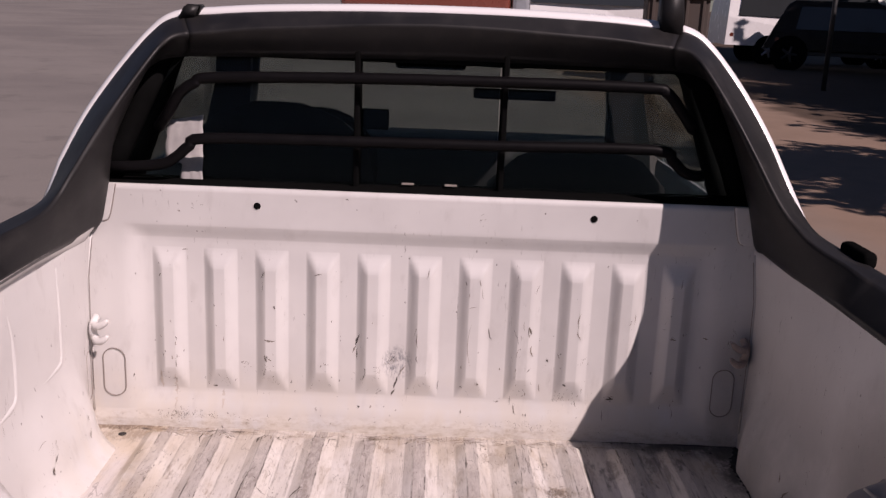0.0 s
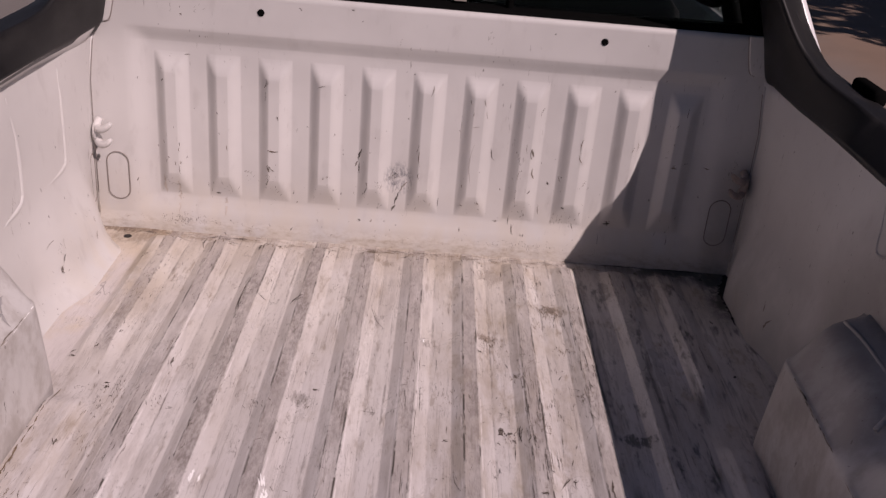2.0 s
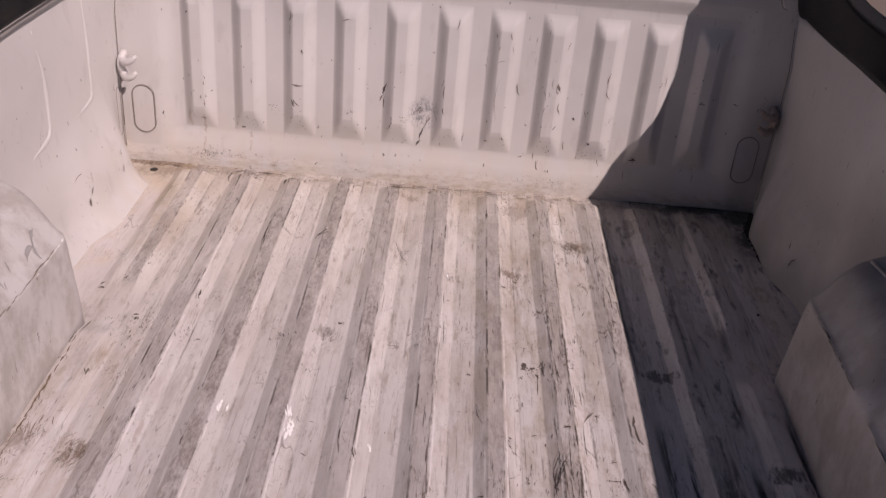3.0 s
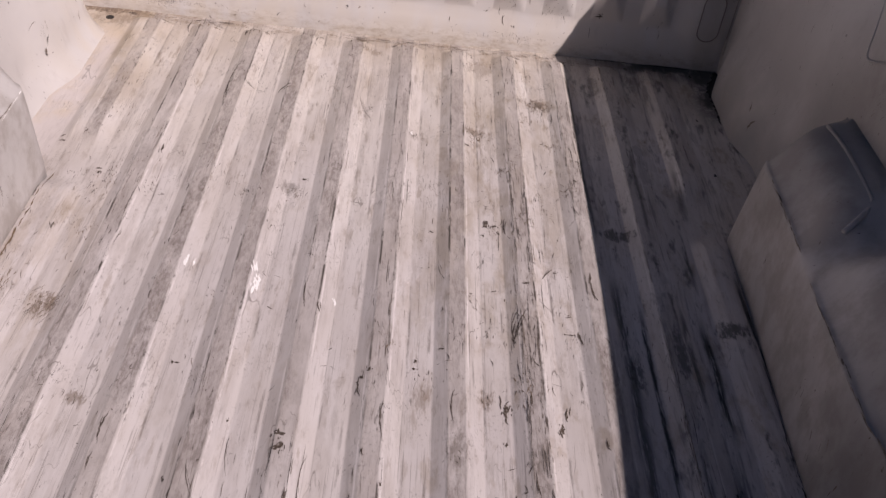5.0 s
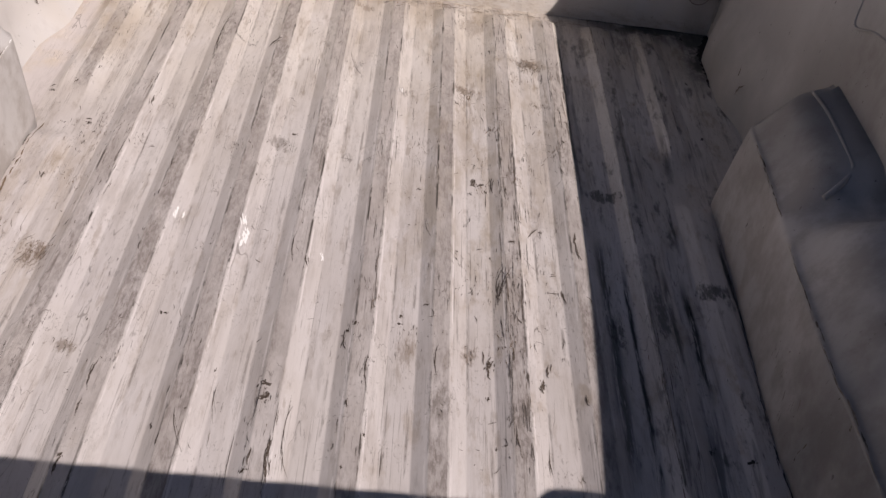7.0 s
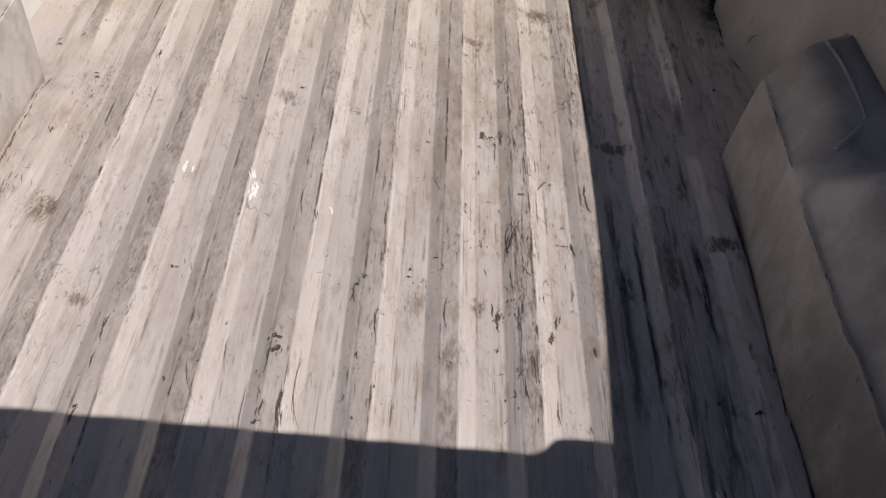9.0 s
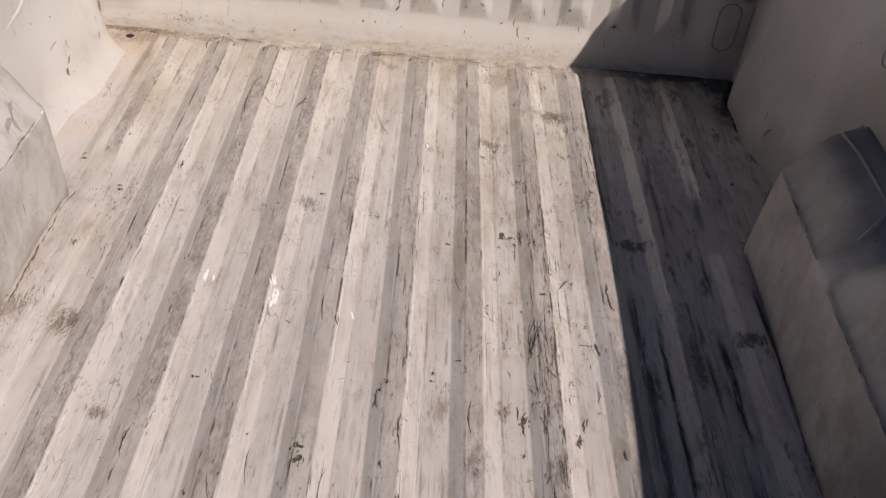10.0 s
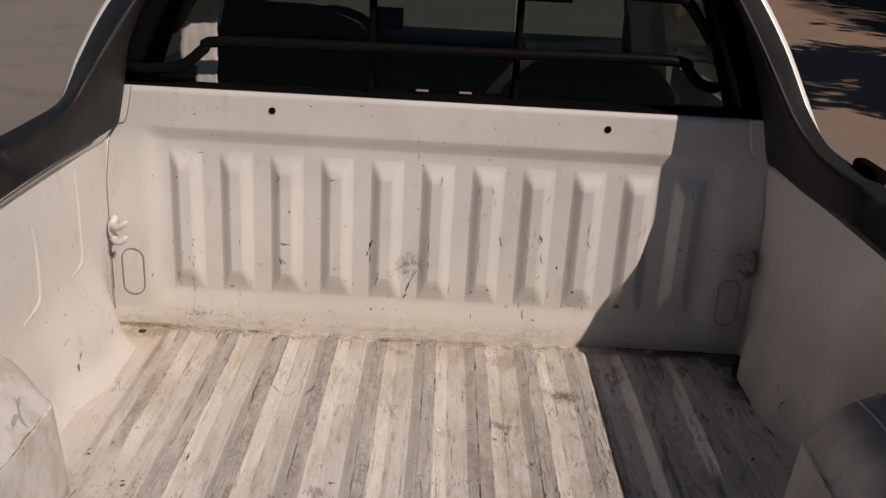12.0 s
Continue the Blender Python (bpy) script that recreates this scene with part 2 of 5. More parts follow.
    for x0, y0, rx, ry, tone, deep in ((0.385, 1.045, 0.030, 0.016, 0, 0.80), (0.402, 1.56, 0.012, 0.050, 1, 0.60), (0.491, 1.60, 0.028, 0.035, 1, 0.60), (0.530, 0.822, 0.022, 0.018, 0, 0.80), (0.371, 0.722, 0.014, 0.030, 0, 0.75), (0.441, 0.765, 0.010, 0.055, 0, 0.70),
                                       (-0.469, 0.758, 0.018, 0.026, 2, 0.85), (-0.545, 0.760, 0.022, 0.030, 2, 0.55), (0.274, 1.458, 0.026, 0.016, 2, 0.80), (0.146, 1.325, 0.026, 0.014, 2, 0.60), (-0.373, 0.594, 0.014, 0.012, 2, 0.60), (0.154, 0.649, 0.012, 0.018, 2, 0.60),
                                       (0.068, 0.645, 0.012, 0.028, 2, 0.40), (0.117, 0.548, 0.012, 0.026, 1, 0.45), (0.221, 0.540, 0.014, 0.022, 1, 0.45), (-0.064, 1.612, 0.022, 0.016, 2, 0.50), (-0.169, 1.086, 0.016, 0.022, 1, 0.50), (0.165, 1.59, 0.030, 0.040, 2, 0.45), (-0.635, 1.690, 0.085, 0.024, 2, 0.90), (-0.620, 1.640, 0.050, 0.030, 2, 0.50), (-0.600, 1.10, 0.035, 0.020, 2, 0.25)):
        dx = n.math("MULTIPLY", n.math("SUBTRACT", x, x0), 1 / rx)
        dy = n.math("MULTIPLY", n.math("SUBTRACT", y, y0), 1 / ry)
        d = n.math("ADD", n.math("ADD", n.math("MULTIPLY", dx, dx), n.math("MULTIPLY", dy, dy)), torn)
        col = n.mix(times(n.math("SUBTRACT", 1.0, n.ramp(d, 0.2, 1.5)), deep), col, ((0.030, 0.027, 0.027), (0.12, 0.098, 0.080), (0.175, 0.125, 0.085))[tone])
    wander = n.math("MULTIPLY_ADD", n.noise((30, 9, 10), 4, 0.6), 0.016, -0.008)
    ragged = n.ramp(n.noise((170, 14, 30), 5, 0.7), 0.34, 0.52)
    for x0, y0, y1, wide, deep in ((0.364, 0.44, 0.95, 0.013, 0.8), (0.396, 0.42, 0.88, 0.005, 1.0), (0.460, 0.62, 0.90, 0.008, 0.8), (0.489, 0.58, 0.87, 0.009, 1.0), (0.435, 0.30, 0.62, 0.007, 0.7), (0.476, 0.36, 0.60, 0.016, 0.7),
                                   (0.498, 0.90, 1.10, 0.006, 0.9), (0.345, 1.00, 1.60, 0.006, 0.8), (0.440, 1.00, 1.35, 0.007, 0.7), (0.520, 1.08, 1.30, 0.008, 0.6), (0.566, 0.30, 0.98, 0.008, 1.0)):
        d = n.math("ABSOLUTE", n.math("ADD", n.math("SUBTRACT", x, x0), wander))
        line = times(n.math("SUBTRACT", 1.0, n.ramp(d, wide * 0.15, wide)), n.ramp(y, y0, y0 + 0.08), n.math("SUBTRACT", 1.0, n.ramp(y, y1 - 0.08, y1)), ragged)
        col = n.mix(times(line, deep), col, (0.022, 0.019, 0.018))
    n.bump(n.math("ADD", streak, times(grit, 0.5)), 0.15, 0.001)
    return n.done(col, n.ramp(patch, 0.3, 0.7, 0.26, 0.46), 0.0, 0.5)


def make_wall_paint():
    """White paint of the bed walls and headboard: fine scratches, chips, a little road grime low down, and right-side
    shade painted in.
    """
    n = Nodes("worn_wall_paint")
    z, y = n.axis(2), n.axis(1)
    broad = n.noise((4, 4, 5), 4)
    patch = n.noise((16, 16, 9), 4)
    base = n.mix(n.ramp(broad, 0.3, 0.7), (0.520, 0.502, 0.488), (0.580, 0.562, 0.546))
    low = n.math("SUBTRACT", 1.0, n.ramp(z, 0.62, 0.80))
    rust = n.math("MULTIPLY", low, n.ramp(patch, 0.30, 0.62))
    rust = n.math("MULTIPLY", rust, n.ramp(y, 1.2, 1.6))
    col = n.mix(n.math("MULTIPLY", rust, 0.45), base, (0.56, 0.495, 0.40))
    scr = n.noise((190, 190, 28), 4, 0.6)
    gate = n.ramp(n.noise((9, 9, 7), 3), 0.50, 0.70)
    col = n.mix(n.math("MULTIPLY", n.math("MULTIPLY", n.ramp(scr, 0.64, 0.70), gate), 0.75), col, (0.12, 0.10, 0.09))
    dots = n.noise((95, 95, 70), 2, 0.5)
    col = n.mix(n.math("MULTIPLY", n.ramp(dots, 0.735, 0.77), 0.75), col, (0.10, 0.085, 0.08))
    smudge = n.math("MULTIPLY", n.ramp(n.noise((30, 30, 12), 4), 0.56, 0.75), 0.22)
    col = n.mix(smudge, col, (0.33, 0.305, 0.29))
    foot = n.math("MULTIPLY", n.math("SUBTRACT", 1.0, n.ramp(z, 0.628, 0.658)), n.ramp(n.noise((60, 60, 120), 5, 0.7), 0.40, 0.75))
    foot = n.math("MULTIPLY", foot, n.ramp(y, 1.655, 1.68))
    col = n.mix(n.math("MULTIPLY", foot, 0.50), col, (0.27, 0.20, 0.125))
    # a grey rubbed smear low in the middle of the headboard
    dx = n.math("MULTIPLY", n.math("ADD", n.axis(0), 0.050), 30.0)
    dz = n.math("MULTIPLY", n.math("SUBTRACT", z, 0.775), 26.0)
    ring = n.math("ADD", n.math("MULTIPLY", dx, dx), n.math("MULTIPLY", dz, dz))
    smear = n.math("MULTIPLY", n.math("SUBTRACT", 1.0, n.ramp(ring, 0.2, 1.4)), n.ramp(n.noise((170, 170, 90), 5, 0.7), 0.42, 0.62))
    smear = n.math("MULTIPLY", smear, n.ramp(y, 1.62, 1.66))
    col = n.mix(n.math("MULTIPLY", smear, 0.8), col, (0.20, 0.20, 0.215))
    # brown stains on the housings, strengthened to deepen their shade
    stain_shade = n.math("MULTIPLY", n.math("SUBTRACT", 1.0, n.ramp(y, 1.02, 1.10)), n.ramp(n.noise((16, 16, 12), 5, 0.68), 0.38, 0.64))
    col = n.mix(n.math("MULTIPLY", stain_shade, 0.50), col, (0.25, 0.210, 0.175))
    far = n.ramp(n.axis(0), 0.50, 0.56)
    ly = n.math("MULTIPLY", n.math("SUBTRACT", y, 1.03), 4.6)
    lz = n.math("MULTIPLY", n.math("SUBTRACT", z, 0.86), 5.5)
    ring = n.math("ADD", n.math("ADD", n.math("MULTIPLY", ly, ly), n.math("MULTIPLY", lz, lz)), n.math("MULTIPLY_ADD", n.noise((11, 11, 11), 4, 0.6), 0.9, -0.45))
    # soft dark patch over the right housing's shoulder and the side panel
    dark_patch = n.math("MULTIPLY", n.math("SUBTRACT", 1.0, n.ramp(ring, 0.0, 1.25)), far)
    col = n.mix(n.math("MULTIPLY", dark_patch, 0.58), col, (0.185, 0.168, 0.155))
    # shade of the right side panel, painted darker towards its foot
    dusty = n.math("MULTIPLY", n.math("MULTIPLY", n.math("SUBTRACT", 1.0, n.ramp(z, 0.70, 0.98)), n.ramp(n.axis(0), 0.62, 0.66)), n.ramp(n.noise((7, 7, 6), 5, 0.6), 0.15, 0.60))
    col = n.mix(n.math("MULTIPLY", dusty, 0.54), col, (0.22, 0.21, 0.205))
    # shade of the right housing, painted darker towards the tailgate
    grey_veil = n.math("MULTIPLY", n.math("MULTIPLY", n.math("SUBTRACT", 1.0, n.ramp(y, 0.25, 0.95)), far), n.ramp(n.noise((9, 9, 7), 5, 0.6), 0.20, 0.60))
    col = n.mix(n.math("MULTIPLY", grey_veil, 0.78), col, (0.160, 0.150, 0.148))
    n.bump(n.noise((60, 60, 40), 3), 0.05, 0.002)
    return n.done(col, n.ramp(broad, 0.3, 0.7, 0.34, 0.5), 0.0, 0.5)


def make_plastic():
    n = Nodes("black_grained_plastic")
    broad = n.noise((7, 4, 7), 4)
    grain = n.noise((900, 900, 900), 2)
    dust = n.ramp(n.noise((22, 10, 22), 4, 0.6), 0.45, 0.75)
    col = n.mix(n.ramp(broad, 0.3, 0.7), (0.0087, 0.0082, 0.0086), (0.0140, 0.0130, 0.0134))
    col = n.mix(n.math("MULTIPLY", dust, 0.30), col, (0.045, 0.041, 0.038))
    n.bump(grain, 0.12, 0.0006)
    return n.done(col, n.ramp(broad, 0.3, 0.7, 0.45, 0.60), 0.0, 0.30)


def make_asphalt():
    n = Nodes("sunlit_asphalt")
    broad = n.noise((0.35, 0.35, 1), 5)
    mid = n.noise((2.2, 2.2, 2), 5)
    grit = n.noise((70, 70, 70), 3)
    col = n.mix(n.ramp(broad, 0.3, 0.7), (0.150, 0.134, 0.125), (0.197, 0.177, 0.162))
    col = n.mix(n.math("MULTIPLY", n.ramp(mid, 0.55, 0.75), 0.5), col, (0.10, 0.09, 0.083))
    col = n.mix(n.math("MULTIPLY", n.ramp(grit, 0.45, 0.7), 0.3), col, (0.26, 0.235, 0.216))
    spill = n.ramp(n.noise((0.9, 0.5, 1), 5, 0.6), 0.62, 0.72)
    col = n.mix(n.math("MULTIPLY", spill, 0.45), col, (0.10, 0.09, 0.082))
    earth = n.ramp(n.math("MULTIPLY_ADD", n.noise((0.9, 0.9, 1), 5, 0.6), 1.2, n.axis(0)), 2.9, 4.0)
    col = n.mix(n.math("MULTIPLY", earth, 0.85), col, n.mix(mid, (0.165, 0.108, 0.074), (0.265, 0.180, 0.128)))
    # ground past the sunlit strip painted dark brown to deepen the shade
    soil_shade = n.ramp(n.math("MULTIPLY_ADD", n.noise((0.7, 0.7, 1), 5, 0.6), 1.6, n.axis(0)), 6.3, 6.8)
    col = n.mix(n.math("MULTIPLY", soil_shade, 0.92), col, n.mix(mid, (0.032, 0.020, 0.013), (0.070, 0.046, 0.031)))
    n.bump(grit, 0.4, 0.004)
    return n.done(col, 0.9, 0.0, 0.3)


def make_glass(name, tint):
    n = Nodes(name)
    n.tree.nodes.remove(n.bsdf)
    clear = n.make("ShaderNodeBsdfTransparent")
    clear.inputs[0].default_value = (*tint, 1.0)
    gloss = n.make("ShaderNodeBsdfGlossy")
    gloss.inputs["Roughness"].default_value = 0.03
    edge = n.make("ShaderNodeLayerWeight")
    edge.inputs[0].default_value = 0.5
    gain = n.math("MULTIPLY_ADD", n.math("POWER", edge.outputs["Facing"], 4.0), 0.85, 0.012)
    mixer = n.make("ShaderNodeMixShader")
    out = n.tree.nodes["Material Output"]
    n.put(mixer.inputs[0], gain)
    n.put(mixer.inputs[1], clear.outputs[0])
    n.put(mixer.inputs[2], gloss.outputs[0])
    n.put(out.inputs[0], mixer.outputs[0])
    return n.mat


FLOOR_PAINT = make_floor_paint()
WALL_PAINT = make_wall_paint()
PLASTIC = make_plastic()
ASPHALT = make_asphalt()
BODY_WHITE = plain("white_body_paint", (0.70, 0.69, 0.685), 0.25, 0.0, 0.03, 6)
TINTED = make_glass("tinted_window_glass", (0.58, 0.61, 0.60))
CLEAR = make_glass("clear_window_glass", (0.8, 0.84, 0.82))
TUBE_BLACK = plain("black_painted_steel", (0.0045, 0.004, 0.0045), 0.50, 0.0, 0.25, 40, 0.0, 0.07)
RUBBER = plain("black_rubber", (0.005, 0.005, 0.005), 0.9, 0.0, 0.3, 60, 0.2, 0.0)


def make_chip():
    """Scratches and chips: from almost black to a faint tan, each mark its own."""
    n = Nodes("bare_dark_chip")
    r = n.make("ShaderNodeNewGeometry").outputs["Random Per Island"]
    col = n.mix(n.ramp(r, 0.0, 1.0), (0.032, 0.025, 0.021), (0.21, 0.170, 0.138))
    col = n.mix(n.math("MULTIPLY", n.ramp(n.noise((260, 260, 260), 3), 0.45, 0.65), 0.45), col, (0.36, 0.33, 0.30))
    return n.done(col, 0.75)


CHIP = make_chip()
GRIME_SHADE = plain("black_grime_and_shade", (0.022, 0.019, 0.017), 0.8, 0.0, 0.5, 90)
FABRIC = plain("dark_seat_fabric", (0.010, 0.010, 0.012), 0.9, 0.0, 0.3, 120, 0.3)
TRIM_GREY = plain("dark_interior_plastic", (0.015, 0.015, 0.016), 0.6, 0.0, 0.2, 50)
AMBER = plain("dull_red_brown_lens", (0.13, 0.034, 0.022), 0.25, 0.0, 0.35, 14)
PAPER = plain("crumpled_white_paper", (0.36, 0.34, 0.33), 0.7, 0.0, 0.25, 60, 0.4)
STEEL = plain("dull_alloy", (0.42, 0.42, 0.43), 0.38, 0.9, 0.15, 30)
GAP = plain("dark_panel_gap", (0.24, 0.205, 0.185), 0.8, 0.0, 0.3, 80)
RUSTY = plain("rust_stained_paint", (0.31, 0.245, 0.215), 0.6, 0.0, 0.5, 90)
BROWN = plain("brown_weathered_panel", (0.060, 0.045, 0.038), 0.8, 0.0, 0.4, 3)
LEAF = plain("dry_tree_leaves", (0.055, 0.075, 0.025), 0.7, 0.0, 0.4, 2)
BARK = plain("grey_brown_bark", (0.12, 0.09, 0.065), 0.9, 0.0, 0.4, 9, 0.5)


# ---------------------------------------------------------------- mesh helpers
def mesh_of(name, verts, faces, mat, smooth=True):
    me = bpy.data.meshes.new(name)
    me.from_pydata([tuple(v) for v in verts], [], faces)
    me.materials.append(mat)
    if smooth:
        me.polygons.foreach_set("use_smooth", [True] * len(me.polygons))
    me.update()
    return me


def shell(name, verts, faces, mat, parent=None, label="", smooth=True, thick=0.0):
    """A sheet or solid from points and faces, with an optional sheet thickness."""
    ob = new(name, mesh_of(name, verts, faces, mat, smooth))
    if thick:
        m = ob.modifiers.new("sheet", "SOLIDIFY")
        m.thickness, m.offset = thick, -1.0
    if parent is not None:
        ob.parent = parent
    return tagged(ob, label)


def part(name, bm, mat, parent=None, label="", smooth=False):
    me = bpy.data.meshes.new(name)
    bm.to_mesh(me)
    bm.free()
    me.materials.append(mat)
    if smooth:
        me.polygons.foreach_set("use_smooth", [True] * len(me.polygons))
    ob = new(name, me)
    if parent is not None:
        ob.parent = parent
    return tagged(ob, label)


def grid(rows):
    """Verts and quads of a sheet given as rows of points."""
    wide = len(rows[0])
    verts = [p for row in rows for p in row]
    faces = [(i * wide + j, i * wide + j + 1, (i + 1) * wide + j + 1, (i + 1) * wide + j)
             for i in range(len(rows) - 1) for j in range(wide - 1)]
    return verts, faces


def box(lo, hi, bevel=0.0, segments=2, bm=None):
    bm = bm or bmesh.new()
    made = bmesh.ops.create_cube(bm, size=1.0)["verts"]
    c = [(a + b) / 2 for a, b in zip(lo, hi)]
    s = [b - a for a, b in zip(lo, hi)]
    for v in made:
        v.co = Vector([c[i] + v.co[i] * s[i] for i in range(3)])
    if bevel:
        edges = list({e for v in made for e in v.link_edges})
        bmesh.ops.bevel(bm, geom=edges, offset=bevel, segments=segments, affect="EDGES", profile=0.5)
    return bm


def tube(points, radius, sides=12, bm=None, closed_ends=True):
    """A round bar along a line of points."""
    bm = bm or bmesh.new()
    pts = [Vector(p) for p in points]
    rings = []
    side = None
    for i, p in enumerate(pts):
        way = (pts[min(i + 1, len(pts) - 1)] - pts[max(i - 1, 0)]).normalized()
        if side is None:
            side = way.orthogonal().normalized()
        side = (side - way * side.dot(way)).normalized()
        up = way.cross(side)
        r = radius[i] if isinstance(radius, (list, tuple)) else radius
        rings.append([bm.verts.new(p + r * (math.cos(k * math.tau / sides) * side + math.sin(k * math.tau / sides) * up)) for k in range(sides)])
    for a, b in zip(rings, rings[1:]):
        for k in range(sides):
            bm.faces.new((a[k], a[(k + 1) % sides], b[(k + 1) % sides], b[k]))
    if closed_ends:
        bm.faces.new(rings[0][::-1])
        bm.faces.new(rings[-1])
    return bm


def smooth_line(points, steps=6):
    """A rounded line through points (Catmull-Rom)."""
    p = [Vector(q) for q in points]
    p = [2 * p[0] - p[1]] + p + [2 * p[-1] - p[-2]]
    out = []
    for a, b, c, d in zip(p, p[1:], p[2:], p[3:]):
        for k in range(steps):
            t = k / steps
            out.append(0.5 * ((2 * b) + (c - a) * t + (2 * a - 5 * b + 4 * c - d) * t * t + (3 * b - a - 3 * c + d) * t ** 3))
    return out + [p[-2]]


def ease(v, lo, hi):
    t = max(0.0, min(1.0, (v - lo) / (hi - lo)))
    return t * t * (3 - 2 * t)


def ramp_line(v, table):
    for (a, fa), (b, fb) in zip(table, table[1:]):
        if v <= b:
            return fa + (fb - fa) * max(0.0, (v - a) / (b - a))
    return table[-1][1]


# ---------------------------------------------------------------- ground
def ground_z(y):
    """The lot rises gently ahead of the truck."""
    return 0.016 * max(0.0, min(y, 300.0) - 4.5)


def build_ground():
    rows = []
    lines = [-900, -300, -100, -40, -15, -6, -2, 2, 4.5, 6, 10, 15, 22, 30, 45, 70, 120, 300, 900]
    for y in lines:
        rows.append([(x, y, ground_z(y)) for x in lines])
    v, f = grid(rows)
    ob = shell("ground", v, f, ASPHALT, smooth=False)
    return tagged(ob, "sun-bleached grey-brown lot of worn asphalt and bare earth", "ground", kind="structure")


build_ground()

# ---------------------------------------------------------------- the pickup
truck = tagged(new("pickup_truck"), "white compact pickup truck with scratched empty load bed", "pickup truck")


def rib_profile(u):
    """Height from 0 to 1 of a floor rib across its spacing, u in metres from the crest's middle."""
    t = max(0.0, min(1.0, (u - 0.0085) / 0.0245 if u > 0 else (-u - 0.0155) / 0.0205))
    return 1.0 - (0.85 * t + 0.15 * t * t * (3 - 2 * t))


def slope_line(v, lo, hi):
    return max(0.0, min(1.0, (v - lo) / (hi - lo)))


def floor_z(x, y):
    """The load floor's surface: eleven long pressed ribs, the outermost two short."""
    k = round((x - 0.010) / PITCH)
    u = x - 0.010 - k * PITCH
    if k == 3 and u > 0:
        u += 0.005  # this crest is narrower on one side, so the slope catches sun
    if k == -5:
        u = min(u + 0.019, 0.0) if u < -0.004 else u  # the outermost crest is broad
    h = rib_profile(u) if abs(k) <= 5 else 0.0
    end = 1 - slope_line(y, 1.640, 1.658)
    if abs(k) == 5:
        end *= max(ease(y, 1.14, 1.22), ease(y, 1.060, 1.015))
    return FLOOR_Z - 0.006 + 0.0112 * h * end + 0.0015 * noise.noise(Vector((x * 6, y * 4, 0)))


def build_floor():
    xs = [-0.72]
    for k in range(-6, 7):
        c = 0.010 + k * PITCH
        xs += [c + d for d in (-0.046, -0.0375, -0.036, -0.0345, -0.026, -0.0170, -0.0155, -0.0140, -0.004, 0.0070, 0.0085, 0.0100, 0.0200, 0.0315, 0.033, 0.0345, 0.046)]
    xs = sorted(x for x in xs + [-0.5817, -0.5802, -0.5620, -0.5605, 0.3371, 0.3385, 0.3399, 0.3415, 0.72] if abs(x) <= 0.72)
    ys = [0.02 + 0.05 * i for i in range(20)] + [1.0, 1.015, 1.026, 1.038, 1.05, 1.062, 1.08, 1.11, 1.14, 1.16, 1.18, 1.20, 1.22] + [1.27 + 0.05 * i for i in range(7)] + [1.60, 1.62, 1.638, 1.640, 1.642, 1.65, 1.656, 1.658, 1.66, 1.68, 1.70, 1.715]
    rows = []
    for y in ys:
        row = []
        for x in xs:
            z = floor_z(x, y)
            row.append((x, y, z))
        rows.append(row)
    v, f = grid(rows)
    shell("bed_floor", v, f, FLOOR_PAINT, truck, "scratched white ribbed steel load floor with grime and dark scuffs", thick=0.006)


def slope(v, lo, hi):
    t = max(0.0, min(1.0, (v - lo) / (hi - lo)))
    return t


def soft(v, lo, hi):
    return 0.45 * slope(v, lo, hi) + 0.55 * ease(v, lo, hi)


def head_y(x, z):
    """The headboard's surface: eleven upright ribs in a pressed field, with a proud border and a lip at the floor."""
    k = max(-5, min(5, round((x - 0.002) / PITCH)))
    u = x - 0.002 - k * PITCH
    h = min(soft(u, -0.0345, -0.0110), 1 - soft(u, 0.0110, 0.0360), 1 - soft(z, 0.974, 1.015), soft(z, 0.700, 0.752))
    field = min(1 - slope(z, 1.036, 1.064), 1 - ease(abs(x), 0.578, 0.628), ease(z, 0.655, 0.695))
    lip = 1 - slope(z, 0.632, 0.652)
    y = FRONT_Y - 0.004 + 0.012 * field - 0.0155 * h - 0.004 * lip
    y += 0.0012 * noise.noise(Vector((x * 5, z * 5, 3)))
    return y + 0.004 * math.exp(-((x + 0.055) ** 2 + (z - 0.775) ** 2) / 0.0012)


def build_headboard():
    xs = [-0.712, -0.70, -0.68, -0.66, -0.64, -0.63, -0.62, -0.61, -0.60, -0.59]
    for k in range(-5, 6):
        c = k * PITCH + 0.002
        xs += [c + d for d in (-0.046, -0.040, -0.036, -0.0345, -0.033, -0.028, -0.023, -0.018, -0.0125, -0.0110, -0.0095, -0.003, 0.004, 0.0095, 0.0110, 0.0125, 0.018, 0.024, 0.030, 0.0345, 0.0360, 0.0375, 0.041, 0.046)]
    xs += [0.59, 0.60, 0.61, 0.62, 0.63, 0.64, 0.66, 0.68, 0.70, 0.712]
    zs = [0.60, 0.615, 0.631, 0.633, 0.642, 0.651, 0.653, 0.67, 0.69, 0.698, 0.700, 0.702, 0.712, 0.725, 0.738, 0.75, 0.752, 0.754, 0.77, 0.785]
    zs += [0.80 + 0.02 * i for i in range(8)] + [0.955, 0.968, 0.973, 0.975, 0.984, 0.994, 1.004, 1.014, 1.016, 1.025, 1.035, 1.037, 1.050, 1.063, 1.065, 1.072, 1.08, 1.10, 1.12, 1.135, 1.148]
    rows = []
    for z in zs:
        row = []
        for x in xs:
            y = head_y(x, z)
            row.append((x, y, z))
        rows.append(row)
    v, f = grid(rows)
    shell("headboard", v, f, WALL_PAINT, truck, "scuffed white pressed-steel headboard with eleven upright ribs", thick=0.006)


def wall_x(y, z, s=1):
    """Inner face of the bed's side, measured outwards from the middle."""
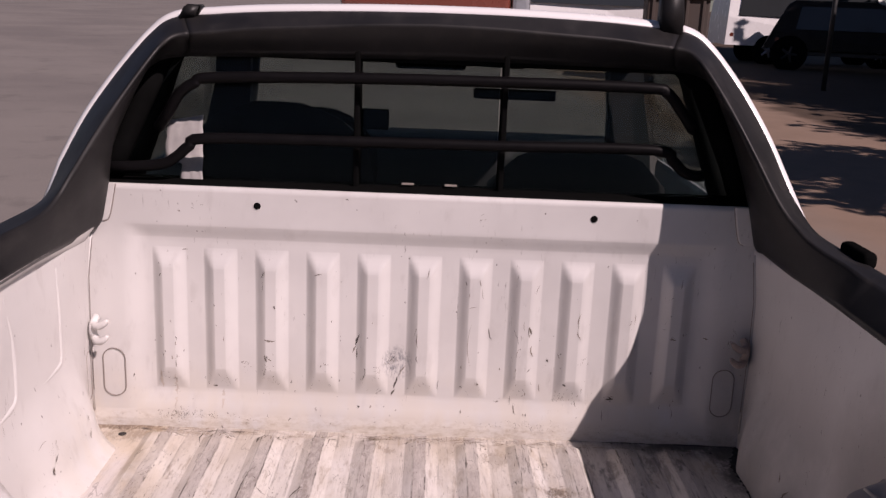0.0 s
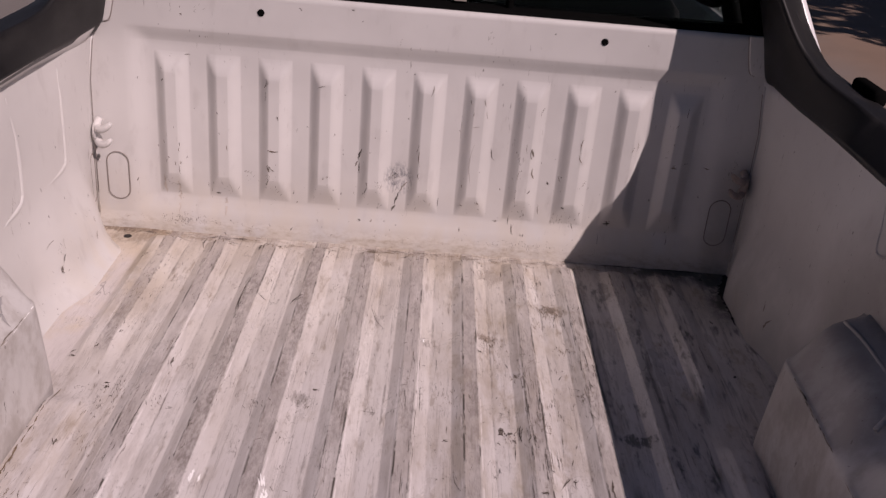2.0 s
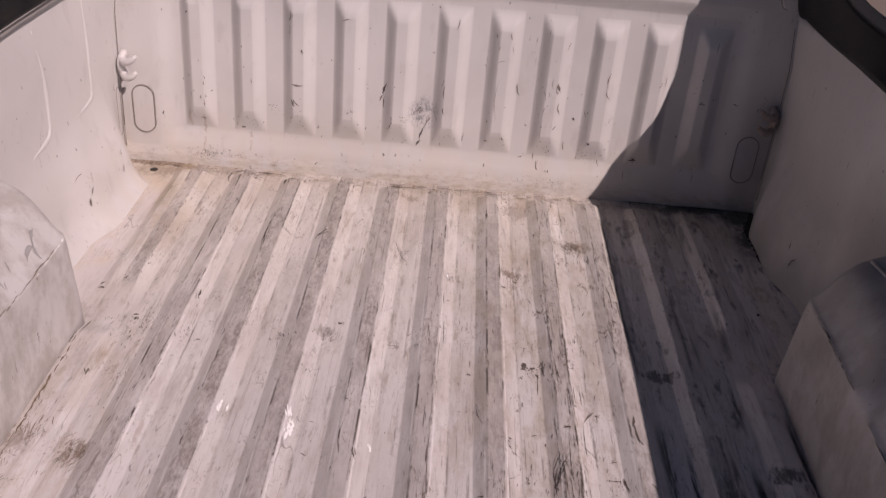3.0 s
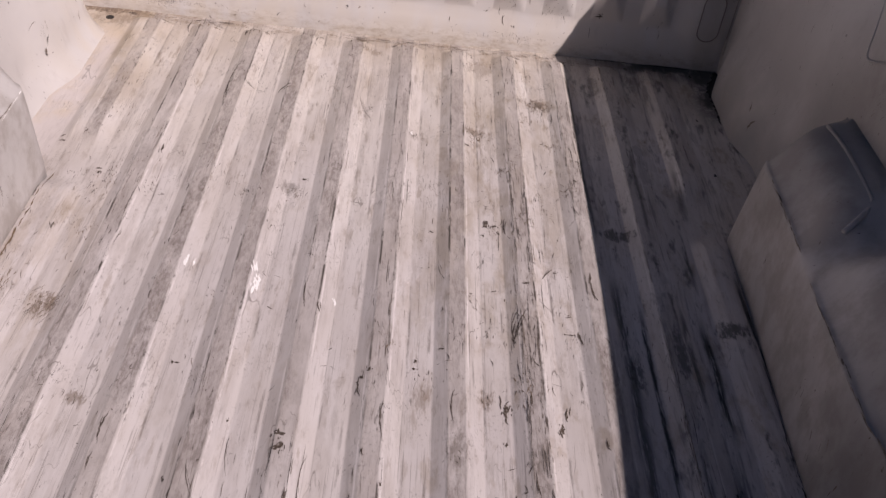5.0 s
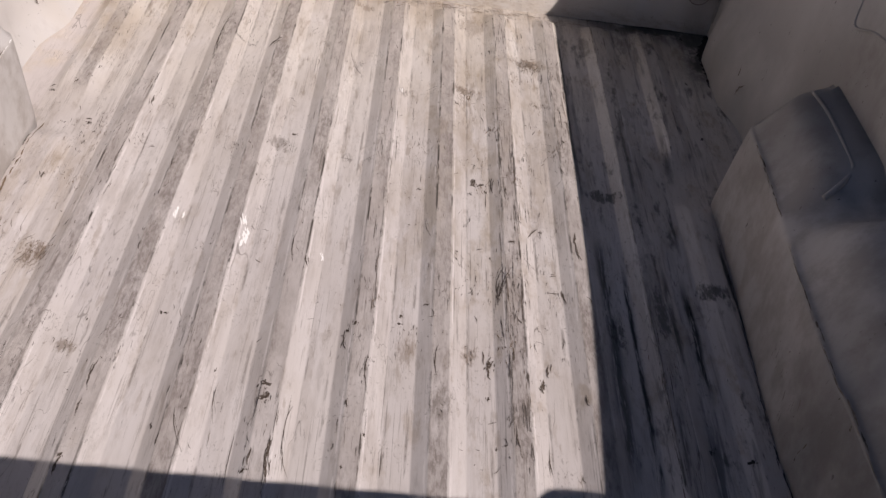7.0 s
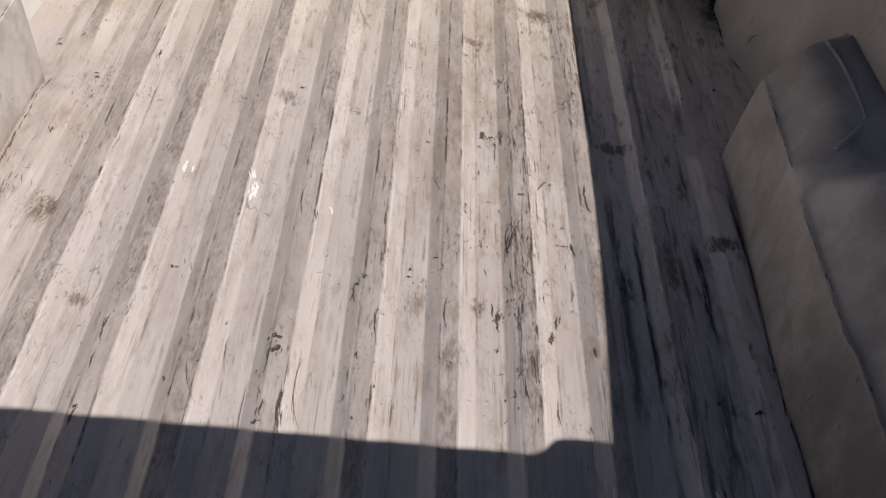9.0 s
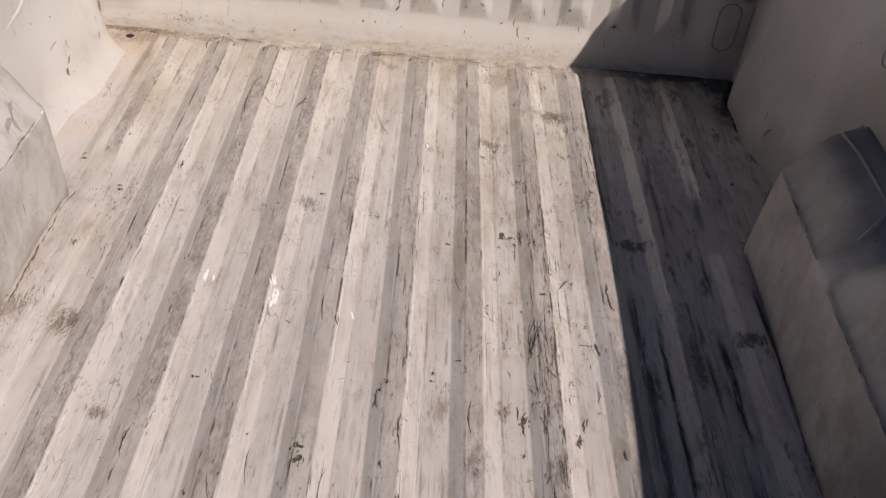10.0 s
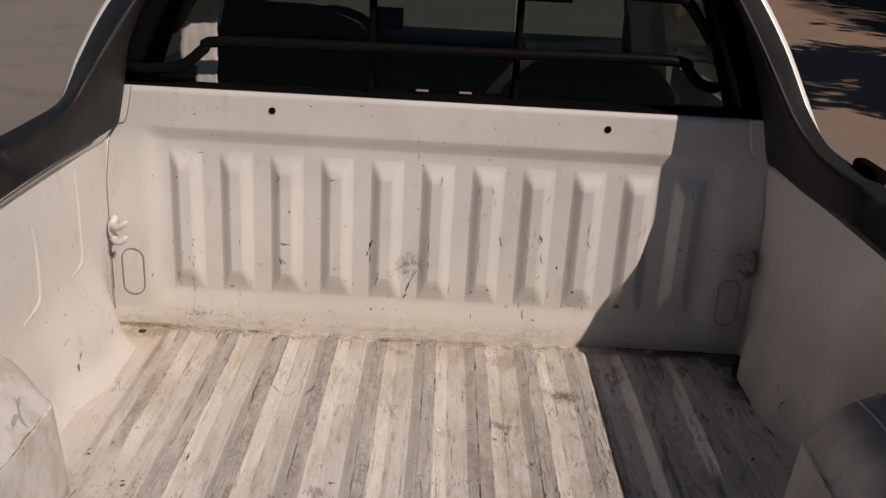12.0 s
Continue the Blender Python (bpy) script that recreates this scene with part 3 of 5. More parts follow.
    lean = 0.021 * (1 - ease(y, 0.1, 0.95)) + 0.014 * ease(y, 1.45, 1.69) - 0.015 * ease(y, 0.90, 1.30) * (1 - ease(y, 1.45, 1.69))
    x = 0.700 - lean * ease(z, 0.92, 1.064)
    deep, back = (0.038, 0.6) if s > 0 else (0.050, 0.55)
    x -= deep * (1 - ease(z, 0.65, 0.82)) * ease(y, 1.665, 1.565) * (1 - back * ease(y, 1.41, 1.30))
    if s < 0:
        x -= 0.036 * max(0.0, 1 - (z - 0.612) / 0.060) ** 2 * ease(y, 1.66, 1.58)
    return x


def build_sides():
    ys = [0.02 + 0.06 * i for i in range(22)] + [1.31, 1.34, 1.37, 1.40, 1.43, 1.47, 1.51, 1.55, 1.57, 1.59, 1.61, 1.63, 1.65, 1.67, 1.69, 1.702]
    zs = [0.60, 0.612, 0.618, 0.625, 0.633, 0.643, 0.655, 0.67, 0.685, 0.70, 0.73, 0.76, 0.79, 0.82, 0.88, 0.94, 0.98, 1.02, 1.045, 1.062]
    for s in (-1, 1):
        rows = [[(s * (wall_x(y, z, s) + 0.0012 * noise.noise(Vector((s, y * 5, z * 5)))), y, z) for y in ys] for z in zs]
        v, f = grid(rows)
        lit = "white bed side panel with pressed beads, lightly marked"
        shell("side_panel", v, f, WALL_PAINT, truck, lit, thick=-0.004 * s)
        # pressed beads: an upright line that turns along the bottom
        beads = (((1.540, 1.008), (1.534, 0.822), 1.41), ((1.330, 1.010), (1.332, 0.825), 1.25)) if s < 0 else ()
        for top, low, turn in beads:
            line = [(top[0], top[1]), (low[0] + 0.002, (top[1] + low[1]) / 2), (low[0], low[1] + 0.02), (low[0] - 0.004, low[1] + 0.004), (low[0] - 0.02, low[1] - 0.008), (turn, low[1] - 0.016)]
            pts = [(s * (wall_x(a, b, s) + 0.0052), a, b) for a, b in line]
            part("bead", tube(smooth_line([(a, b, c) for a, b, c in pts], 4), [0.0060] * 2 + [0.0078] * 15 + [0.0074, 0.0068, 0.0062, 0.0055], 16), WALL_PAINT, truck, smooth=True)
        if s > 0:
            line = smooth_line([(1.125, 1.045, 0), (1.108, 1.00, 0), (1.101, 0.972, 0), (1.094, 0.960, 0), (1.078, 0.960, 0), (1.034, 0.978, 0), (0.99, 0.987, 0), (0.935, 0.986, 0), (0.86, 0.985, 0)], 4)
            part("bead", tube([(wall_x(p.x, p.y) + 0.0005, p.x, p.y) for p in line], 0.0026, 8), WALL_PAINT, truck, smooth=True)
        # upright seam where the side meets the headboard
        part("seam", tube([(s * (wall_x(1.683, z) - 0.001), 1.684, z) for z in (0.65, 0.75, 0.85, 0.95, 1.05)], 0.0026, 8), WALL_PAINT, truck, smooth=True)
        for dx in (0.0035, -0.0045):
            part("seam_line", tube([(s * (wall_x(1.683, z) + dx), 1.6825 - 0.0022 * (dx < 0), z) for z in (0.70, 0.78, 0.86, 0.95, 1.035)], 0.0008, 6), GAP, truck, smooth=True)


def arch_in(y, s=1):
    """How far out the upright inner face of the wheel housing stands."""
    if s < 0:
        return 0.557 + 0.004 * ease(y, 0.45, 1.06)
    return 0.556 + 0.022 * ease(y, 0.45, 1.06) + 0.005 * ease(y, 0.505, 0.480)


# (outwards from the inner face, height) of the housing's top: ahead, in the dip, and on the dome
SHOULDER = [(0.0072, 0.7850), (0.0105, 0.7868), (0.0145, 0.7900), (0.026, 0.807), (0.038, 0.825), (0.049, 0.840), (0.061, 0.852), (0.082, 0.862), (0.105, 0.868), (0.150, 0.876)]
DIP = [(0.0075, 0.7800), (0.0110, 0.7865), (0.016, 0.792), (0.026, 0.802), (0.038, 0.812), (0.050, 0.820), (0.064, 0.828), (0.085, 0.836), (0.105, 0.842), (0.150, 0.852)]
DOME = [(0.0070, 0.7835), (0.0108, 0.7855), (0.0150, 0.7895), (0.0245, 0.806), (0.036, 0.828), (0.048, 0.850), (0.062, 0.868), (0.082, 0.882), (0.105, 0.890), (0.150, 0.900)]


def build_arches():
    """Wheel housing: a flat inner face, a creased shoulder up to the side, a dip, and the higher dome nearer the tailgate."""
    for s in (-1, 1):
        ys = [0.02, 0.10, 0.18, 0.26, 0.34, 0.42, 0.46, 0.48, 0.4925, 0.505, 0.52, 0.58, 0.64, 0.67] + [0.69 + 0.0075 * i for i in range(18)] + [0.84, 0.87, 0.90, 0.96, 1.00, 1.03]
        rows = []
        for y in ys:
            dome, dip = ease(y, 0.772, 0.728), 1 - ease(y, 0.795, 0.850)
            x_in = arch_in(y, s)
            low = 0.008 * ease(y, 0.42, 0.10)
            row = [(x_in, 0.60), (x_in, 0.64), (x_in + 0.002, 0.69), (x_in + 0.004, 0.74), (x_in + 0.0055, 0.768), (x_in + 0.0065, 0.778)]
            for j, (a, c, d) in enumerate(zip(SHOULDER, DIP, DOME)):
                u = (a[0] + (c[0] - a[0]) * dip, a[1] + (c[1] - a[1]) * dip)
                # the dome's lower rim starts a little before its top
                k = ease(y, 0.782 - 0.002 * j, 0.738 - 0.0065 * j)
                u = (u[0] + (d[0] - u[0]) * k, u[1] + (d[1] - u[1]) * k - low)
                row.append((min(0.708, x_in + u[0]), u[1]))
            rows.append([(s * x, y, z) for x, z in row])
        # rounded front edge leaning back to the floor, then the front face out to the side panel
        last = [(abs(p[0]), p[2]) for p in rows[-1]]
        for dx, dy in ((0.0005, 0.032), (0.003, 0.040), (0.008, 0.047), (0.016, 0.053), (0.028, 0.057)):
            rows.append([(s * min(0.706, x + dx), 1.006 + dy + 0.09 * (0.79 - min(z, 0.79)), z) for x, z in last])
        rows.append([(s * max(0.708, x), 1.080 + 0.09 * (0.79 - min(z, 0.79)), z) for x, z in last])
        v, f = grid(rows)
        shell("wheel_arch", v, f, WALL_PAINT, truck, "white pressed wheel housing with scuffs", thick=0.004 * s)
        # raised corner bead on the shoulder
        pts = smooth_line([(0.662, 1.045, 0.8615), (0.667, 0.98, 0.8625), (0.664, 0.868, 0.8610), (0.660, 0.846, 0.858), (0.646, 0.828, 0.849), (0.618, 0.806, 0.834)], 4)
        part("bead", tube([(s * a, b, c) for a, b, c in pts], 0.0042, 8), WALL_PAINT, truck, smooth=True)


# crest line of the rail trim, from the tailgate to the roof, for one side
RIDGE = [(0.702, 0.02, 1.105), (0.727, 0.50, 1.105), (0.738, 0.90, 1.105), (0.743, 1.235, 1.106), (0.733, 1.29, 1.111), (0.723, 1.34, 1.119),
         (0.709, 1.404, 1.126), (0.697, 1.456, 1.136), (0.683, 1.494, 1.157), (0.671, 1.511, 1.174), (0.656, 1.526, 1.198), (0.639, 1.543, 1.231),
         (0.622, 1.564, 1.266), (0.594, 1.592, 1.318), (0.563, 1.622, 1.372), (0.533, 1.654, 1.421), (0.519, 1.682, 1.441), (0.505, 1.696, 1.451),
         (0.480, 1.704, 1.456), (0.430, 1.708, 1.461), (0.360, 1.711, 1.469), (0.240, 1.711, 1.476), (0.120, 1.711, 1.483), (0.000, 1.711, 1.486)]
INNER = [(0.688, 0.02, 1.062), (0.692, 0.50, 1.062), (0.698, 0.90, 1.063), (0.702, 1.235, 1.063), (0.702, 1.30, 1.063), (0.702, 1.36, 1.063),
         (0.701, 1.42, 1.063), (0.699, 1.48, 1.063), (0.697, 1.52, 1.063), (0.694, 1.56, 1.064), (0.691, 1.60, 1.065), (0.688, 1.645, 1.067),
         (0.684, 1.687, 1.072), (0.668, 1.712, 1.157), (0.632, 1.722, 1.265), (0.585, 1.730, 1.365), (0.560, 1.738, 1.400), (0.532, 1.744, 1.416),
         (0.495, 1.748, 1.422), (0.440, 1.748, 1.424), (0.360, 1.748, 1.426), (0.240, 1.748, 1.428), (0.120, 1.748, 1.430), (0.000, 1.748, 1.431)]
OUTER = [(0.772, 0.02, 1.110), (0.772, 0.50, 1.111), (0.772, 0.90, 1.113), (0.773, 1.235, 1.114), (0.773, 1.30, 1.114), (0.773, 1.36, 1.114),
         (0.772, 1.43, 1.114), (0.771, 1.49, 1.115), (0.769, 1.55, 1.117), (0.766, 1.585, 1.121), (0.758, 1.612, 1.133), (0.745, 1.638, 1.158),
         (0.728, 1.662, 1.192), (0.690, 1.700, 1.278), (0.645, 1.735, 1.356), (0.601, 1.760, 1.418), (0.570, 1.777, 1.455), (0.544, 1.781, 1.476),
         (0.510, 1.782, 1.487), (0.450, 1.775, 1.493), (0.360, 1.768, 1.500), (0.240, 1.761, 1.505), (0.120, 1.758, 1.508), (0.000, 1.757, 1.509)]
ROOF_TURN = 18      # from this station on the trim runs across above the window


def trim_lines(s):
    """The three lines of the trim for one side, eased into smooth curves."""
    lines = [smooth_line(line, 4) for line in (RIDGE, INNER, OUTER)]
    for line in lines:
        for p in line:
            # the bed sits a little to one side of the cab, and the cab leans a little
            p.x -= (0.0 if s > 0 else 0.018) * (1 - ease(p.z, 1.12, 1.20))
            p.z += 0.005 * s * ease(p.z, 1.22, 1.40) * min(1.0, p.x / 0.45)
    return lines


def trim_section(i, r, o):
    return [i + (i - r) * 0.02 + Vector((0.012 * min(1.0, i.x / 0.4), 0.004, -0.012)), i, i.lerp(r, 0.04), i.lerp(r, 0.5), i.lerp(r, 0.93), r + (o - i) * 0.01, r.lerp(o, 0.10), r.lerp(o, 0.5), r.lerp(o, 0.93), o, o + Vector((0.003 * min(1.0, o.x / 0.4), 0.006 * (o.z > 1.3), -0.016))]


def outward(line, k):
    """Unit vector across the line, away from the window, in the plane of the window."""
    d = line[min(k + 1, len(line) - 1)] - line[max(k - 1, 0)]
    return Vector((d.z, 0, -d.x)).normalized()


# (outwards, forwards) of the white skin round the trim's outer edge
SKIN = [(-0.003, 0.002), (0.005, 0.003), (0.011, 0.008), (0.015, 0.016), (0.0165, 0.028), (0.014, 0.05), (0.006, 0.10), (-0.01, 0.16), (-0.04, 0.22)]


def build_rails():
    turn = ROOF_TURN * 4
    for s in (-1, 1):
        rid, inn, out = trim_lines(s)
        rows = [[(s * p.x, p.y, p.z) for p in trim_section(i, r, o)] for i, r, o in zip(inn[:turn + 1], rid, out)]
        v, f = grid(rows)
        shell("rail_trim", v, f, PLASTIC, truck, "dusty black plastic rail cap sweeping up to the roof", thick=-0.003 * s)
        if s < 0:
            # turned-in white lip of the bed side under the trim
            rows = [[(s * (p.x - 0.0015), p.y, p.z + 0.001), (s * (p.x - 0.0020), p.y, p.z - 0.002), (s * (wall_x(p.y, p.z - 0.030, s) - 0.0030), p.y, p.z - 0.0290), (s * (wall_x(p.y, p.z - 0.033, s) - 0.0016), p.y, p.z - 0.0320), (s * (wall_x(p.y, p.z - 0.036, s) + 0.003), p.y, p.z - 0.036)] for p in inn[:46]]
            v, f = grid(rows)
            shell("rail_lip", v, f, WALL_PAINT, truck, "dusty white lip under the rail cap", thick=0.001)
        # round plugs on the sunny face of the trim
        for r, o in ((RIDGE[11], OUTER[12]), (RIDGE[15], OUTER[15])) if s > 0 else ():
            a, b = Vector(r), Vector(o)
            mid, face = a.lerp(b, 0.55), (b - a).cross(Vector((0.05, -0.05, -0.1))).normalized()
            if face.z < 0:
                face = -face
            mid.x, face.x = s * mid.x, s * face.x
            bm = tube([mid - face * 0.004, mid + face * 0.003, mid + face * 0.0045], [0.013, 0.013, 0.009], 16)
            part("trim_plug", bm, PLASTIC, truck, smooth=False)
        # tie hook on top of the rail
        if s > 0:
            hook = box((0.764, 1.375, 1.106), (0.792, 1.478, 1.137), 0.010, 3)
            part("tie_hook", hook, RUBBER, truck, "black rail tie point", smooth=True)
        # outer skin: the bed side below the trim, then a narrow white edge up to the roof
        rows = []
        low = [(-0.004, -0.004), (0.003, -0.006), (0.010, -0.012), (0.020, -0.030), (0.040, -0.07), (0.050, -0.16), (0.055, -0.32), (0.045, -0.50), (0.02, -0.78)]
        for k, o in enumerate(out[:turn + 1]):
            n, up = outward(out, k), ease(o.z, 1.122, 1.20)
            row = []
            for (a, b), (c, d) in zip(low, SKIN):
                bed = Vector((min(0.84, o.x + a + (0.815 - o.x) * ease(-b, 0.0, 0.6)), o.y + 0.002, max(0.30, o.z + b)))
                p = bed.lerp(o + n * c + Vector((0, d, 0)), up)
                row.append((s * p.x, p.y, p.z))
            rows.append(row)
        v, f = grid(rows)
        shell("bed_outer_panel", v, f, BODY_WHITE, truck, "glossy white outer body side", thick=0.003 * s)


def build_roof():
    # black header over the window, white roof skin behind it
    turn = ROOF_TURN * 4
    bands, skin = [], []
    for s in (-1, 1):
        rid, inn, out = trim_lines(s)
        stations = list(range(turn, len(out)))
        for k in stations if s < 0 else stations[-2::-1]:
            bands.append([(s * p.x, p.y, p.z) for p in trim_section(inn[k], rid[k], out[k])])
            o, n = out[k], outward(out, k)
            row = [o + n * a + Vector((0, b, 0)) for a, b in SKIN[:6]]
            row += [Vector((o.x * w, y, o.z + dz)) for y, dz, w in ((1.95, 0.010, 1.08), (2.2, 0.006, 1.14), (2.5, 0.0, 1.15), (2.75, -0.012, 1.14), (2.86, -0.03, 1.13))]
            skin.append([(s * p.x, p.y, p.z) for p in row])
    v, f = grid(bands)
    shell("header_trim", v, f, PLASTIC, truck, "black plastic frame above the rear window", thick=0.002)
    v, f = grid(skin)
    shell("roof", v, f, BODY_WHITE, truck, "glossy white cab roof", thick=-0.01)
    # a low slanted pad on one side, a tall foot on the other
    for foot in ([(-0.519, 1.476), (-0.481, 1.482), (-0.468, 1.508), (-0.504, 1.508)], [(0.466, 1.486), (0.514, 1.483), (0.506, 1.520), (0.506, 1.600), (0.462, 1.600), (0.463, 1.52)]):
        bm = bmesh.new()
        sides = [[bm.verts.new((x, y, z)) for x, z in foot] for y in (1.764, 1.802)]
        bm.faces.new(sides[0])
        bm.faces.new(sides[1][::-1])
        for i in range(len(foot)):
            j = (i + 1) % len(foot)
            bm.faces.new((sides[0][j], sides[0][i], sides[1][i], sides[1][j]))
        bmesh.ops.bevel(bm, geom=list(bm.edges), offset=0.004, segments=2, affect="EDGES")
        part("roof_rack_foot", bm, PLASTIC, truck, "black plastic roof rack foot", smooth=True)
    bar = new("roof_light_bar")
    bar.parent = truck
    tagged(bar, "dull red-brown light bar on the roof")
    part("lens", box((-0.21, 1.96, 1.516), (0.17, 2.06, 1.59), 0.012), AMBER, bar)
    part("base", box((-0.18, 1.97, 1.490), (0.14, 2.05, 1.518), 0.005), PLASTIC, bar)
    part("end_cap", box((0.173, 1.965, 1.500), (0.215, 2.055, 1.575), 0.01), STEEL, bar, "silver end cap")


def window_y(z):
    return 1.765 + (z - 1.14) * 0.12


def build_rear_window():
    win = tagged(new("rear_window"), "tinted sliding rear window with black rubber frame")
    win.parent = truck
    for x0, x1, dy in ((-0.655, -0.155, 0.0), (-0.145, 0.145, 0.006), (0.155, 0.655, 0.0)):
        zs = (1.150, 1.452)
        slope = 0.13 / 0.30
        pts = []
        for z in zs:
            k = slope * (z - zs[0])
            pts.append([(max(x0, -0.655 + k), window_y(z) + dy, z), (min(x1, 0.655 - k), window_y(z) + dy, z)])
        v = [pts[0][0], pts[0][1], pts[1][1], pts[1][0]]
        v += [(a, b + 0.004, c) for a, b, c in v]
        f = [(0, 1, 2, 3), (7, 6, 5, 4), (0, 4, 5, 1), (1, 5, 6, 2), (2, 6, 7, 3), (3, 7, 4, 0)]
        shell("pane", v, f, TINTED, win, smooth=False)
    for x in (-0.150, 0.154):
        part("divider", box((x - 0.006, 1.745, 1.145), (x + 0.006, 1.806, 1.455), 0.003), RUBBER, win)
    # frame: sill, head and two slanting sides
    xs = [-0.69 + 0.06 * i for i in range(24)]
    rows = [[(x, y, 1.152 + dz - 0.019 * ease(-x, 0.30, 0.66) * (dz < -0.01) - 0.002 * ease(-x, -0.1, 0.3)) for x in xs] for y, dz in ((1.80, -0.03), (1.710, -0.03), (1.700, -0.024), (1.698, -0.012), (1.702, -0.004), (1.712, 0.0), (1.80, 0.0))]
    v, f = grid(rows)
    shell("sill", v, f, RUBBER, win, "black rubber sill with worn flecks")
    part("head", box((-0.52, 1.757, 1.408), (0.52, 1.83, 1.468), 0.006), RUBBER, win)
    for s in (-1, 1):
        part("side_frame", tube([(s * 0.672, 1.755, 1.13), (s * 0.64, 1.765, 1.22), (s * 0.60, 1.775, 1.31), (s * 0.55, 1.785, 1.42)], 0.024, 10), RUBBER, win, smooth=True)
    for x in (-0.041, 0.050):
        part("track", box((x - 0.013, 1.752, 1.1565), (x + 0.013, 1.768, 1.1590), 0.001), GAP, win, "worn bright edge of the sliding pane")
    paper = []
    for j in range(13):
        v = j / 12
        left = -0.558 + 0.036 * (v < 0.40) + 0.0015 * math.sin(j * 2.3) + 0.01 * v
        right = -0.474 + 0.001 * math.sin(j * 1.7)
        paper += [(left + (right - left) * i / 8, window_y(1.14 + 0.16 * v) - 0.005 + 0.0012 * math.sin(i * 2.1 + j * 0.6), 1.136 + (0.134 + 0.014 * i / 8) * v + 0.004 * math.sin(i * 1.7) * (j == 0)) for i in range(9)]
    _, f = grid([paper[j * 9:j * 9 + 9] for j in range(13)])
    shell("sticker", paper, f, PAPER, win, "torn crumpled white paper sticker", thick=0.0006)


def build_window_guard():
    guard = tagged(new("window_guard"), "two bent black tubular guard bars")
    guard.parent = truck
    hi = [(-0.560, 1.752, 1.258), (-0.534, 1.730, 1.290), (-0.506, 1.718, 1.332), (-0.474, 1.715, 1.355), (-0.434, 1.715, 1.367), (-0.148, 1.714, 1.377), (0.147, 1.714, 1.381), (0.435, 1.715, 1.381), (0.478, 1.716, 1.373), (0.506, 1.717, 1.343), (0.532, 1.722, 1.310), (0.545, 1.748, 1.298)]
    lo = [(-0.66, 1.748, 1.172), (-0.64, 1.722, 1.177), (-0.55, 1.718, 1.186), (-0.515, 1.716, 1.204), (-0.488, 1.715, 1.227), (-0.450, 1.715, 1.244), (-0.146, 1.714, 1.249), (0.155, 1.714, 1.252), (0.462, 1.715, 1.256), (0.502, 1.716, 1.236), (0.528, 1.718, 1.213), (0.556, 1.722, 1.204), (0.575, 1.750, 1.201)]
    for line in (hi, lo):
        part("guard_bar", tube(smooth_line(line, 4), 0.0115, 10), TUBE_BLACK, guard, smooth=True)


def build_cab():
    for s in (-1, 1):
        # cab side with a window opening: lower door, pillars
        part("door", box((s * 0.80 - 0.03, 1.82, 0.32), (s * 0.80 + 0.03, 3.00, 1.06), 0.02), BODY_WHITE, truck, "white cab door")
        part("rear_pillar", tube([(s * 0.735, 1.80, 1.06), (s * 0.68, 1.84, 1.22), (s * 0.60, 1.90, 1.38), (s * 0.555, 1.95, 1.425)], 0.028, 8), TRIM_GREY, truck, smooth=True)
        part("front_pillar", tube([(s * 0.74, 3.42, 1.0), (s * 0.66, 3.15, 1.22), (s * 0.585, 2.84, 1.44)], 0.045, 8), TRIM_GREY, truck, smooth=True)
        part("door_pillar", tube([(s * 0.76, 2.16, 1.05), (s * 0.68, 2.14, 1.26), (s * 0.60, 2.10, 1.46)], 0.03, 8), TRIM_GREY, truck, smooth=True)
        rows = [[(s * x, 2.10, z) for x in (a, (a + b) / 2, b)] for z, a, b in ((1.00, 0.434, 0.566), (1.222, 0.434, 0.540), (1.330, 0.431, 0.516), (1.45, 0.430, 0.505))]
        v, f = grid(rows)
        shell("belt_panel", v, f, TRIM_GREY, truck, "dark trim panel behind the seat", smooth=False, thick=0.03)
        v = [(s * 0.78, 1.90, 1.06), (s * 0.78, 3.30, 1.06), (s * 0.61, 2.80, 1.46), (s * 0.61, 1.98, 1.46)]
        shell("side_glass", v, [(0, 1, 2, 3)], CLEAR, truck, smooth=False, thick=0.004)
        # seat
        seat = new("seat")
        seat.parent = truck
        tagged(seat, "dark cloth bucket seat")
        cx = s * 0.36
        rows = []
        tall = 0.072 if s < 0 else 0.0
        for z, w, y, d in ((0.62, 0.23, 2.18, 0.06), (0.80, 0.245, 2.13, 0.065), (1.0, 0.245, 2.08, 0.06), (1.12 + tall, 0.215, 2.05, 0.055), (1.185 + tall, 0.15, 2.03, 0.045), (1.220 + tall, 0.06, 2.025, 0.02)):
            rows.append([(cx + w * math.copysign(abs(math.cos(a)) ** 0.8, math.cos(a)), y + d * math.copysign(abs(math.sin(a)) ** 0.6, math.sin(a)), z) for a in [k * math.tau / 20 for k in range(21)]])
        v, f = grid(rows)
        f.append(tuple(range(5 * 21, 5 * 21 + 20)))
        shell("backrest", v, f, FABRIC, seat)
        part("cushion", box((cx - 0.24, 2.20, 0.52), (cx + 0.24, 2.70, 0.66), 0.05, 3), FABRIC, seat, smooth=True)
    part("dashboard", box((-0.72, 2.95, 0.80), (0.72, 3.35, 1.09), 0.06, 3), TRIM_GREY, truck, "dark plastic dashboard", smooth=True)
    part("steering_wheel", tube([(-0.36 + 0.18 * math.cos(a), 2.80 + 0.07 * math.sin(a), 1.02 + 0.165 * math.sin(a)) for a in [k * math.tau / 24 for k in range(25)]], 0.015, 8), RUBBER, truck, smooth=True)
    v = [(-0.70, 3.42, 1.02), (0.70, 3.42, 1.02), (0.57, 2.86, 1.45), (-0.57, 2.86, 1.45)]
    shell("windshield", v, [(0, 1, 2, 3)], CLEAR, truck, smooth=False, thick=0.005)
